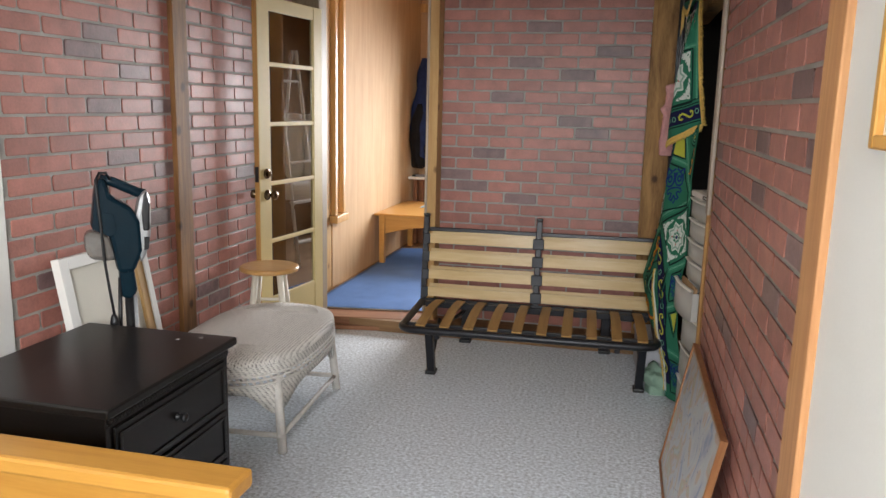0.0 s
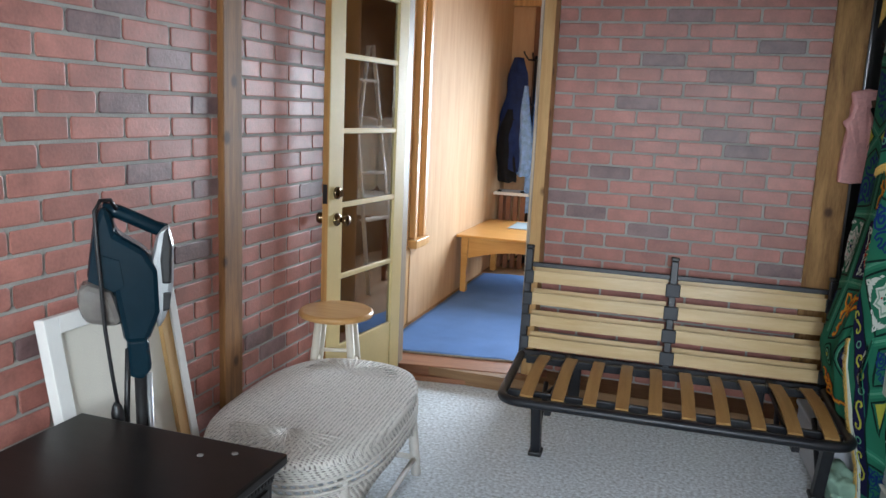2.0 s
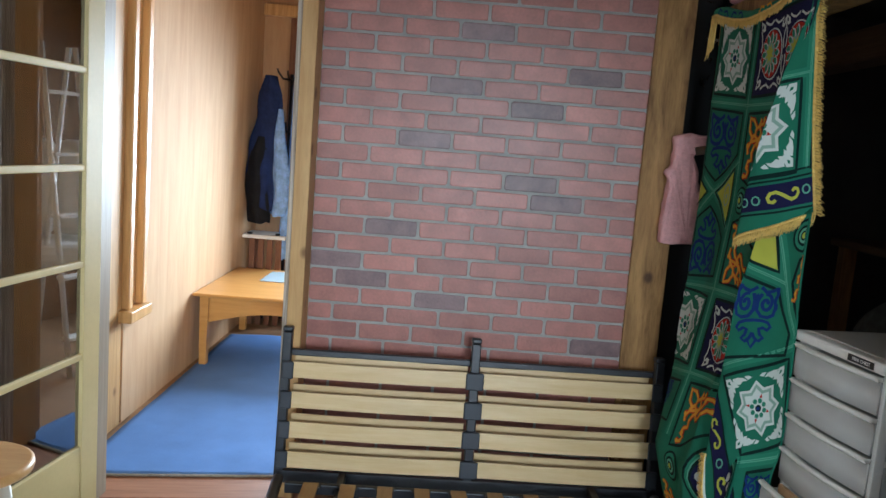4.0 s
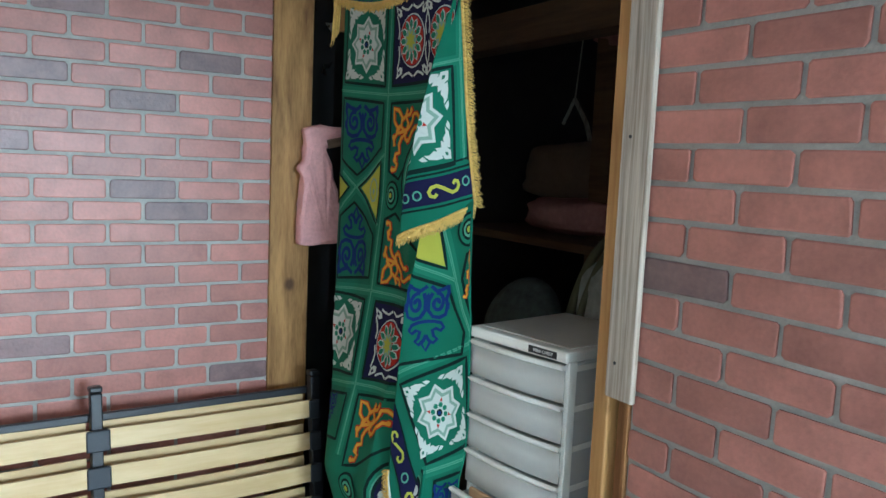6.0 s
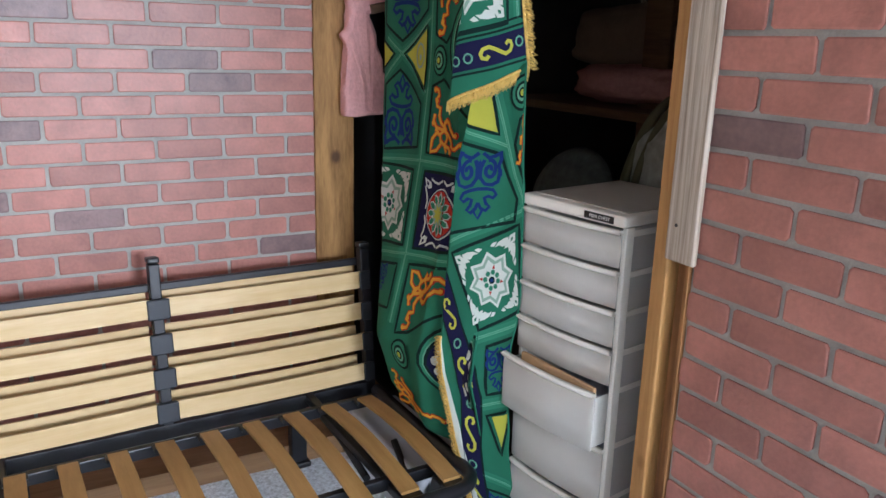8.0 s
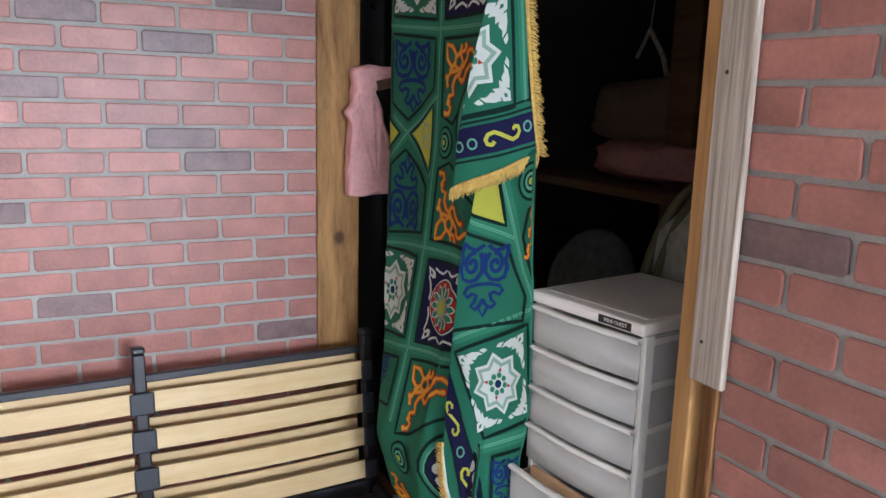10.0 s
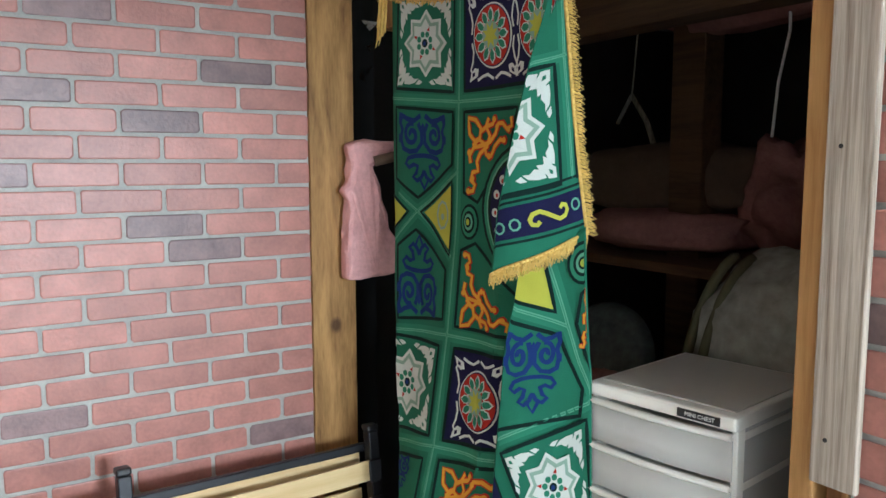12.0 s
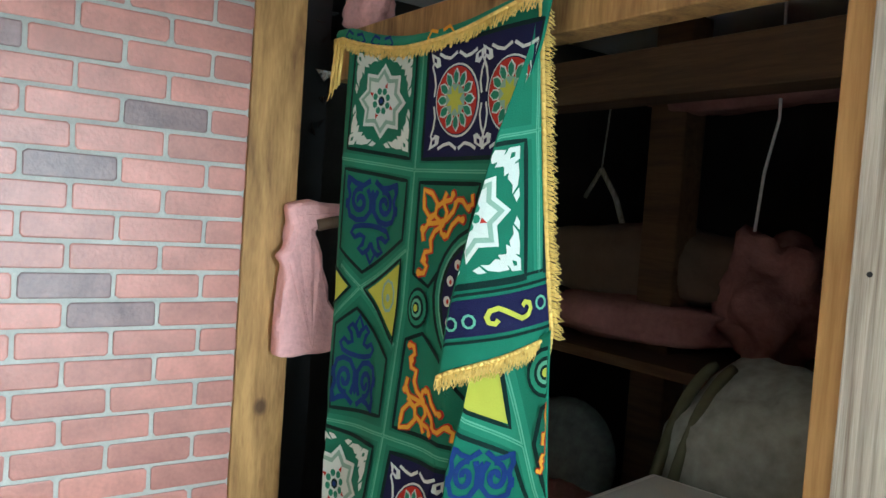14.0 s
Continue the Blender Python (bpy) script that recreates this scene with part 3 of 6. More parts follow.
def build_futon():
    t = thing("sofa_bed_frame", "dark metal sofa bed frame with bare wooden slats", "sofa bed", (-0.255, 5.0, 0), 2.6)
    L = 0.755
    lean = Matrix.Rotation(radians(-7), 4, "X")
    back_m = Matrix.Translation((0, -0.03, 0.24)) @ lean

    def back_part(name, lo, hi, mat, bevel=0.004, label="", parent=None):
        bm = bmesh.new()
        box(bm, lo, hi, bevel, back_m)
        return part(name, bm, mat, parent or t, label)

    for x, z1 in ((-L, 0.60), (0.0, 0.60), (L, 0.57)):
        post = back_part("back_post", (x - 0.018, -0.012, 0.0), (x + 0.018, 0.03, z1), M_METAL)
        back_part("post_cap", (x - 0.02, -0.012, z1 + 0.001), (x + 0.02, 0.034, z1 + 0.022), M_BLACK, 0.006, "black plastic post cap", post)
    back_part("back_top_rail", (-L, 0.030, 0.502), (L, 0.056, 0.528), M_METAL)
    back_part("back_bottom_rail", (-L, -0.014, 0.0), (L, 0.026, 0.05), M_METAL)
    for s in (-1, 1):
        x0, x1 = (0.026, L - 0.03) if s > 0 else (-L + 0.03, -0.026)
        for i, z in enumerate((0.068, 0.186, 0.305, 0.424)):
            for layer, (y, dz) in enumerate(((-0.028, 0.0), (0.042, 0.017))):
                bm = bmesh.new()
                n = 12
                for k in range(n + 1):
                    x = x0 + (x1 - x0) * k / n
                    bow = -0.014 * math.sin(math.pi * k / n)
                    for yy in (0, 0.009):
                        for zz in (0, 0.063):
                            bm.verts.new((x, y + bow + yy, z + dz + zz))
                bm.verts.ensure_lookup_table()
                for k in range(n):
                    a, b = 4 * k, 4 * k + 4
                    v = bm.verts
                    for q in ((a, a + 1, b + 1, b), (a + 1, a + 3, b + 3, b + 1), (a + 3, a + 2, b + 2, b + 3), (a + 2, a, b, b + 2)):
                        bm.faces.new([v[w] for w in q])
                bm.faces.new([v[w] for w in (0, 1, 3, 2)])
                bm.faces.new([v[w] for w in (4 * n, 4 * n + 1, 4 * n + 3, 4 * n + 2)])
                bm.transform(back_m)
                part("back_slat", bm, M_SLAT, t)
    for i, z in enumerate((0.062, 0.180, 0.299, 0.417)):
        back_part("slat_holder", (-0.036, -0.036, z), (0.036, -0.012, z + 0.069), M_PLASTIC_GREY, 0.005, "grey plastic slat holder")
        back_part("slat_holder", (-L - 0.01, -0.034, z), (-L + 0.035, -0.012, z + 0.069), M_PLASTIC_GREY, 0.005, "grey plastic slat holder")
        back_part("slat_holder", (L - 0.035, -0.034, z), (L + 0.01, -0.012, z + 0.069), M_PLASTIC_GREY, 0.005, "grey plastic slat holder")
    # seat: a rounded loop of tube
    zs, y_f, y_b, R = 0.315, -0.87, -0.10, 0.09
    X = 0.715
    loop = [(-X - 0.03, y_b, zs - 0.03)]
    for k in range(7):
        a = math.pi + k * math.pi / 12
        loop.append((-X + R + R * math.cos(a), y_f + R + R * math.sin(a), zs))
    for k in range(7):
        a = 1.5 * math.pi + k * math.pi / 12
        loop.append((X - R + R * math.cos(a), y_f + R + R * math.sin(a), zs))
    loop.append((X + 0.03, y_b, zs - 0.03))
    bm = bmesh.new()
    tube(bm, loop, 0.021, 12)
    part("seat_frame", bm, M_METAL, t)
    for y in (-0.70, -0.18):
        bm = bmesh.new()
        box(bm, (-X + 0.01, y - 0.012, 0.27), (X - 0.01, y + 0.012, 0.31), 0.004)
        part("seat_rail", bm, M_METAL, t)
    for x in (-0.50, 0.50):
        bm = bmesh.new()
        box(bm, (x - 0.015, -0.86, 0.265), (x + 0.015, -0.02, 0.295), 0.004)
        part("seat_bar", bm, M_METAL, t)
        bm = bmesh.new()
        tube(bm, [(x - 0.04, -0.62, 0.27), (x + 0.01, -0.3, 0.24), (x + 0.03, -0.05, 0.22)], 0.012, 8)
        part("folding_arm", bm, M_METAL, t)
    for i in range(10):
        x = -0.60 + 1.235 * i / 9
        bm = bmesh.new()
        n = 10
        vs = []
        for k in range(n + 1):
            y = -0.83 + 0.60 * k / n
            z = zs + 0.012 + 0.022 * math.sin(math.pi * k / n)
            vs.append([bm.verts.new((x + dx, y, z + dz)) for dx, dz in ((-0.028, 0), (0.028, 0), (0.028, 0.01), (-0.028, 0.01))])
        for a, b in zip(vs, vs[1:]):
            for q in range(4):
                bm.faces.new((a[q], a[(q + 1) % 4], b[(q + 1) % 4], b[q]))
        bm.faces.new(vs[0]); bm.faces.new(vs[-1])
        slat = part("seat_slat", bm, M_SLAT_SEAT, t)
        for y in (-0.845, -0.228):
            bm = bmesh.new()
            box(bm, (x - 0.034, y - 0.02, zs - 0.005), (x + 0.034, y + 0.02, zs + 0.0115), 0.004)
            part("slat_clip", bm, M_BLACK, slat, "black plastic slat clip")
    for x in (-0.56, 0.64):
        bm = bmesh.new()
        box(bm, (x - 0.022, -0.80, 0.02), (x + 0.022, -0.74, 0.30), 0.006, None)
        for v in bm.verts:
            v.co.y += 0.10 * max(0, (0.28 - v.co.z)) / 0.28
        leg = part("front_leg", bm, M_METAL, t)
        bm = bmesh.new()
        box(bm, (x - 0.032, -0.715, 0.0), (x + 0.03, -0.635, 0.022), 0.006)
        part("foot_pad", bm, M_BLACK, leg, "black rubber foot")
        bm = bmesh.new()
        tube(bm, [(x, -0.70, 0.05), (x, -0.56, 0.18), (x, -0.45, 0.27)], 0.012, 8)
        part("leg_brace", bm, M_METAL, leg)
    for x in (-0.46, 0.46):
        bm = bmesh.new()
        box(bm, (x - 0.03, -0.035, 0.02), (x + 0.03, 0.01, 0.245), 0.006)
        leg = part("rear_leg", bm, M_METAL, t)
        bm = bmesh.new()
        box(bm, (x - 0.04, -0.05, 0.0), (x + 0.04, 0.02, 0.0215), 0.006)
        part("foot_pad", bm, M_BLACK, leg, "black rubber foot")


build_futon()


def build_underbed_box():
    t = thing("storage_box_low", "low pale grey plastic box pushed under the bed frame", "box", (0.50, 4.71, 0), 4)
    bm = bmesh.new()
    box(bm, (-0.095, -0.24, 0.0), (0.095, 0.24, 0.205), 0.012)
    part("box_body", bm, M_BOX_GREY, t)
    bm = bmesh.new()
    box(bm, (-0.105, -0.25, 0.206), (0.105, 0.25, 0.232), 0.008)
    part("lid", bm, M_BOX_GREY, t)


M_BOX_GREY = material("pale_grey_plastic", (0.55, 0.56, 0.60), 0.4, vary=0.06, scale=8)
build_underbed_box()

# ---- dresser ----


def build_dresser():
    t = thing("chest_of_drawers", "black-brown wooden chest with beaded drawer front", "chest of drawers", (-1.40, 2.155, 0))
    x0, x1, y0, y1, h = -0.30, 0.285, -0.34, 0.345, 0.715
    bm = bmesh.new()
    box(bm, (x0, y0, 0.06), (x1, y1, h - 0.0305), 0.003)
    part("body", bm, M_DRESSER, t)
    bm = bmesh.new()
    box(bm, (x0 - 0.01, y0 - 0.025, h - 0.03), (x1 + 0.03, y1 + 0.025, h), 0.007)
    part("top", bm, M_DRESSER, t)
    bm = bmesh.new()
    for i in range(46):
        y = y0 + 0.015 + (y1 - y0 - 0.03) * i / 45
        box(bm, (x1 + 0.001, y - 0.0055, h - 0.055), (x1 + 0.012, y + 0.0055, h - 0.042), 0.002)
    box(bm, (x1 + 0.0005, y0 + 0.005, h - 0.066), (x1 + 0.007, y1 - 0.005, h - 0.057), 0.002)
    part("beading", bm, M_DRESSER, t)
    for i in range(3):
        z1 = h - 0.075 - 0.19 * i
        bm = bmesh.new()
        box(bm, (x1 + 0.0005, y0 + 0.03, z1 - 0.18), (x1 + 0.009, y1 - 0.03, z1), 0.003)
        d = part("drawer", bm, M_DRESSER, t)
        bm = bmesh.new()
        for ya, yb, za, zb in ((y0 + 0.045, y1 - 0.045, z1 - 0.03, z1 - 0.018), (y0 + 0.045, y1 - 0.045, z1 - 0.165, z1 - 0.153),
                               (y0 + 0.045, y0 + 0.057, z1 - 0.153, z1 - 0.03), (y1 - 0.057, y1 - 0.045, z1 - 0.153, z1 - 0.03)):
            box(bm, (x1 + 0.0085, ya, za), (x1 + 0.014, yb, zb), 0.002)
        part("moulding", bm, M_DRESSER, d)
        bm = bmesh.new()
        lathe(bm, [(0.014, 0), (0.014, 0.003), (0.007, 0.007), (0.007, 0.016), (0.013, 0.021), (0.016, 0.027), (0.012, 0.034), (0.003, 0.036)], 18, pose(x1 + 0.009, 0.0, z1 - 0.09, 0, 90, 0))
        part("knob", bm, M_BLACK, d, "small black metal knob")
    for x in (x0 + 0.03, x1 - 0.03):
        for y in (y0 + 0.03, y1 - 0.03):
            bm = bmesh.new()
            box(bm, (x - 0.025, y - 0.025, 0), (x + 0.025, y + 0.025, 0.0595), 0.004)
            part("foot", bm, M_DRESSER, t)
    for x, y in ((-1.27, 2.43), (-1.20, 2.47)):
        bm = bmesh.new()
        lathe(bm, [(0.008, h), (0.008, h + 0.0015), (0.003, h + 0.002)], 10, pose(x + 1.40, y - 2.155, 0))
        part("screw_cover", bm, M_PLASTIC_COVER, t, "small pale screw cover")


build_dresser()


def build_bed():
    t = thing("bed", "honey pine bed with a flat-topped footboard", "bed", (0, 0, 0), 0)
    bm = bmesh.new()
    box(bm, (-1.86, 1.485, 0.668), (-0.55, 1.60, 0.715), 0.010)
    part("footboard_cap", bm, M_BED, t)
    bm = bmesh.new()
    box(bm, (-1.82, 1.53, 0.25), (-0.645, 1.555, 0.6675), 0.004)
    part("footboard_panel", bm, M_BED, t)
    for x in (-1.86, -0.645):
        bm = bmesh.new()
        box(bm, (x, 1.505, 0), (x + 0.065, 1.58, 0.667), 0.005)
        part("post", bm, M_BED, t)
    for x in (-1.845, -0.625):
        bm = bmesh.new()
        box(bm, (x, -0.3, 0.25), (x + 0.03, 1.50, 0.40), 0.005)
        part("side_rail", bm, M_BED, t)
    bm = bmesh.new()
    box(bm, (-1.80, -0.3, 0.36), (-0.64, 1.48, 0.52), 0.05)
    part("mattress", bm, M_COAT, t, "dark blue bedding")


build_bed()

# ---- wicker table ----
def weave(name, across, along, fine, coarse):
    """Woven strands: rows along one axis, crossed by fainter ribs."""
    m = bpy.data.materials.new(name)
    m.use_nodes = True
    nt = m.node_tree
    b = nt.nodes["Principled BSDF"]
    b.inputs["Roughness"].default_value = 0.6
    tc = nt.nodes.new("ShaderNodeTexCoord")
    w1, w2, nz = nt.nodes.new("ShaderNodeTexWave"), nt.nodes.new("ShaderNodeTexWave"), nt.nodes.new("ShaderNodeTexNoise")
    w1.bands_direction, w2.bands_direction = across, along
    w1.inputs["Scale"].default_value, w2.inputs["Scale"].default_value = fine, coarse
    for w in (w1, w2):
        w.inputs["Distortion"].default_value, w.inputs["Detail Scale"].default_value = 1.6, 9.0
    nz.inputs["Scale"].default_value, nz.inputs["Detail"].default_value = 55, 4
    for n in (w1, w2, nz):
        nt.links.new(tc.outputs["Object"], n.inputs["Vector"])
    mu, ad = nt.nodes.new("ShaderNodeMath"), nt.nodes.new("ShaderNodeMath")
    mu.operation = ad.operation = "MULTIPLY_ADD"
    mu.inputs[1].default_value, ad.inputs[1].default_value = 0.55, 0.5
    nt.links.new(w1.outputs[1], mu.inputs[0])
    nt.links.new(w2.outputs[1], ad.inputs[0])
    nt.links.new(nz.outputs[0], ad.inputs[2])
    nt.links.new(ad.outputs[0], mu.inputs[2])
    cr = nt.nodes.new("ShaderNodeValToRGB")
    cr.color_ramp.elements[0].position, cr.color_ramp.elements[0].color = 0.50, (0.17, 0.145, 0.12, 1)
    cr.color_ramp.elements[1].position, cr.color_ramp.elements[1].color = 0.95, (0.80, 0.77, 0.71, 1)
    nt.links.new(mu.outputs[0], cr.inputs[0])
    nt.links.new(cr.outputs[0], b.inputs["Base Color"])
    bp = nt.nodes.new("ShaderNodeBump")
    bp.inputs["Strength"].default_value, bp.inputs["Distance"].default_value = 0.9, 0.004
    nt.links.new(mu.outputs[0], bp.inputs["Height"])
    nt.links.new(bp.outputs[0], b.inputs["Normal"])
    return m


M_WEAVE = weave("wicker_weave_top", "Y", "X", 34, 22)
M_WEAVE_SIDE = weave("wicker_weave_side", "Z", "DIAGONAL", 38, 20)


def build_wicker():
    cx, cy, A, B, h = -1.47, 3.46, 0.325, 0.53, 0.455
    t = thing("wicker_table", "white woven wicker table with splayed legs", "table", (cx, cy, 0), 4)
    N = 96

    def rim(a, s=1.0, z=0.0):
        c, q = math.cos(a), math.sin(a)
        r = (abs(c) ** 2.7 + abs(q) ** 2.7) ** (-1 / 2.7)
        return Vector((A * s * r * c, B * s * r * q, z))

    bm = bmesh.new()
    prof = [(0.02, h + 0.004), (0.3, h + 0.004), (0.6, h + 0.003), (0.85, h + 0.001), (0.94, h - 0.003), (0.985, h - 0.013), (1.0, h - 0.03)]
    rings = [[bm.verts.new(rim(2 * math.pi * k / N, s, z)) for k in range(N)] for s, z in prof]
    for a, c in zip(rings, rings[1:]):
        for k in range(N):
            bm.faces.new((a[k], a[(k + 1) % N], c[(k + 1) % N], c[k])).smooth = True
    bm.faces.new(rings[0])
    part("woven_top", bm, M_WEAVE, t)
    bm = bmesh.new()
    rings = [[bm.verts.new(rim(2 * math.pi * k / N, s, z)) for k in range(N)] for s, z in ((1.0, h - 0.03), (1.001, h - 0.05), (0.995, h - 0.076))]
    for a, c in zip(rings, rings[1:]):
        for k in range(N):
            bm.faces.new((a[k], a[(k + 1) % N], c[(k + 1) % N], c[k])).smooth = True
    part("woven_rim", bm, M_WEAVE_SIDE, t)
    # raised fan strands at both ends
    bm = bmesh.new()
    for s in (-1, 1):
        for k in range(19):
            a = math.pi * (k + 0.5) / 19
            d = Vector((math.cos(a) * 0.20, s * math.sin(a) * 0.19, 0))
            c = Vector((0, s * 0.29, h + 0.003))
            tube(bm, [c + d * 0.1, c + d], 0.0030, 6)
    part("fan_strand", bm, M_WEAVE_SIDE, t, "radiating wicker fan pattern")["kind"] = "stuff"
    for z, r in ((h - 0.076, 0.006), (h - 0.096, 0.006), (h - 0.118, 0.006)):
        bm = bmesh.new()
        tube(bm, [rim(2 * math.pi * k / N, 0.995, z) for k in range(N)], r, 8, True)
        part("band", bm, M_WICKER, t)
    bm = bmesh.new()
    n = 40
    for k in range(n):
        for j, (sgn, z0, z1) in enumerate(((0.5, h - 0.078, h - 0.116), (-0.5, h - 0.116, h - 0.078))):
            a0 = 2 * math.pi * k / n
            for m in (0.5, 1.5):
                tube(bm, [rim(a0 + (m - 1) * 0.012, 0.99, z0), rim(a0 + sgn * 2 * math.pi / n + (m - 1) * 0.012, 0.99, z1)], 0.0034, 5)
    part("lattice", bm, M_WICKER, t, "open criss-cross wicker lattice band")
    bm = bmesh.new()
    tops, lows = [], []
    legs = [(1, -1), (1, 1), (-1, 1), (-1, -1)]
    la = [math.atan2(sy * 0.40 / B, sx * 0.25 / A) for sx, sy in legs]
    for k in range(N):
        a = 2 * math.pi * k / N
        near = min(abs((a - q + math.pi) % (2 * math.pi) - math.pi) for q in la)
        drop = 0.035 + 0.115 * math.exp(-(near / 0.22) ** 2)
        tops.append(bm.verts.new(rim(a, 0.992, h - 0.125)))
        lows.append(bm.verts.new(rim(a, 0.975, h - 0.125 - drop)))
    for k in range(N):
        bm.faces.new((tops[k], tops[(k + 1) % N], lows[(k + 1) % N], lows[k])).smooth = True
    r = bmesh.ops.extrude_face_region(bm, geom=bm.faces[:])
    for v in r["geom"]:
        if isinstance(v, bmesh.types.BMVert):
            v.co.x *= 0.97
            v.co.y *= 0.98
    part("apron", bm, M_WEAVE_SIDE, t)
    feet = []
    for (sx, sy), a in zip(legs, la):
        top = rim(a, 0.955, h - 0.10)
        foot = Vector((top.x * 1.13, top.y * 1.06, 0.0))
        feet.append((top, foot))
        bm = bmesh.new()
        tube(bm, [top, top.lerp(foot, 0.5), foot], 0.021, 12)
        leg = part("leg", bm, M_WICKER, t)
        bm = bmesh.new()
        p = top.lerp(foot, 0.78)
        d = (foot - top).normalized()
        tube(bm, [p - d * 0.012, p + d * 0.012], 0.022, 12)
        part("wrapped_collar", bm, M_WICKER, leg)
    for i, j in ((0, 1), (1, 2), (2, 3), (3, 0)):
        bm = bmesh.new()
        tube(bm, [feet[i][0].lerp(feet[i][1], 0.78), feet[j][0].lerp(feet[j][1], 0.78)], 0.012, 10)
        part("stretcher", bm, M_WICKER, t)


build_wicker()


def build_stool():
    t = thing("round_stool", "round stool with varnished pine seat and cream legs", "stool", (-1.705, 4.065, 0))
    h, R = 0.635, 0.17
    bm = bmesh.new()
    lathe(bm, [(R - 0.012, h - 0.03), (R - 0.003, h - 0.026), (R, h - 0.016), (R - 0.002, h - 0.006), (R - 0.012, h)], 40)
    part("seat", bm, M_STOOL_TOP, t)
    tops = []
    for k in range(4):
        a = math.pi / 4 + k * math.pi / 2 + 0.3
        p, q = Vector((0.095 * math.cos(a), 0.095 * math.sin(a), h - 0.0305)), Vector((0.175 * math.cos(a), 0.175 * math.sin(a), 0))
        tops.append((p, q))
        bm = bmesh.new()
        tube(bm, [p, p.lerp(q, 0.5), q], 0.018, 12)
        part("leg", bm, M_STOOL_LEG, t)
    for lv in (0.32, 0.62):
        for k in range(4):
            (p, q), (r, s) = tops[k], tops[(k + 1) % 4]
            f = lv + 0.05 * (k % 2)
            bm = bmesh.new()
            tube(bm, [p.lerp(q, f), r.lerp(s, f)], 0.009, 8)
            part("rung", bm, M_STOOL_LEG, t)


build_stool()

# ---- storage opening: posts, beam ----
block("stud_opening", (RIGHT - 0.012, 3.66, 0), (RIGHT + 0.09, 3.705, H), M_JAMB_DARK, None, "orange-brown pine stud beside the storage opening", "post", "structure")
block("board_opening", (RIGHT - 0.022, 3.580, 1.12), (RIGHT - 0.007, 3.662, H), M_GREYWOOD, None, "weathered grey wooden board with nail holes", "board", "structure")
block("recess_opening", (RIGHT + 0.010, 3.612, 0), (RIGHT + 0.09, 3.648, H), M_STUD_RED, None, "reddish brown recessed stud below the board", "post", "structure")
block("strip_opening", (RIGHT - 0.007, 3.6, 0), (RIGHT + 0.088, 3.611, 1.118), M_STUD_RED, None, "thin splintered reddish strip beside the bricks", "strip", "structure", 0.002)
for z in (1.20, 1.69):
    bm = bmesh.new()
    lathe(bm, [(0.004, 0), (0.004, 0.001)], 8, pose(RIGHT - 0.0222, 3.635, z, 0, -90, 0))
    part("nail", bm, M_BLACK, bpy.data.objects["board_opening"])
block("beam_header", (RIGHT - 0.02, 3.708, 2.10), (RIGHT + 0.06, 5.235, 2.24), M_POST, None, "knotty pine header beam over the storage opening", "beam", "structure")
# Inner timbers take the darkened pine, as little light should reach them.
block("beam_inner", (1.16, 3.4, 2.07), (1.28, 6.08, 2.20), M_PINE_UNLIT, None, "brown pine beam inside the storage", "beam", "structure")
block("stud_inner", (1.56, 4.68, 0), (1.66, 4.82, 2.4), M_PINE_UNLIT, None, "brown pine stud inside the storage", "post", "structure")
# Black here stands for the missing light in the gap beside the post.
block("wall_storage_left", (0.534, 5.452, 0), (0.56, 6.1, H), M_SHEETING_UNLIT, None, "storage side wall coloured black as if unlit", "wall", "structure", 0)


def lumpy(name, at, size, mat, label, category, seed, turn=0.0, rough=0.25, group="", boxy=0.7):
    """A soft stuffed shape with dents and folds."""
    bm = bmesh.new()
    bmesh.ops.create_icosphere(bm, subdivisions=4, radius=1)
    for v in bm.verts:
        c = v.co.copy()
        p = Vector([math.copysign(abs(q) ** boxy, q) for q in c])
        f = 1 + rough * noise.noise(c * 1.6 + Vector((seed, 0, 0))) + 0.35 * rough * noise.noise(c * 4.5 + Vector((0, seed, 0)))
        v.co = Vector([p[i] * size[i] * f for i in range(3)])
    for f in bm.faces:
        f.smooth = True
    ob = new(name, mesh_of(name, bm, mat))
    ob.matrix_world = pose(*at, 0, 0, turn)
    return tagged(ob, label, category, group)


# Darker copy of the pink for pieces deep in the unlit storage.
M_PINK_UNLIT = material("pink_insulation_unlit", (0.36, 0.17, 0.15), 0.95, vary=0.4, scale=7, bump=1.0, bump_scale=50, spec=0.05)
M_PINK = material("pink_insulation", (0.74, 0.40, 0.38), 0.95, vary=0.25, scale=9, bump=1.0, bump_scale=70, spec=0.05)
M_PAPERBACK = material("insulation_paper", (0.12, 0.075, 0.045), 0.8, vary=0.3, scale=12)
M_BAG = material("grey_bedding", (0.30, 0.30, 0.25), 0.9, vary=0.4, scale=24, bump=0.5, bump_scale=40, spec=0.1)
M_OLIVE = material("olive_stripe", (0.09, 0.085, 0.04), 0.9, vary=0.2, scale=12)
M_FLORAL = material("floral_cushion", (0.10, 0.12, 0.11), 0.9, vary=0.6, scale=22, bump=0.3)
M_FOIL = material("crinkled_foil", (0.6, 0.6, 0.6), 0.2, metal=1.0, vary=0.3, scale=50, bump=1.0, bump_scale=60)


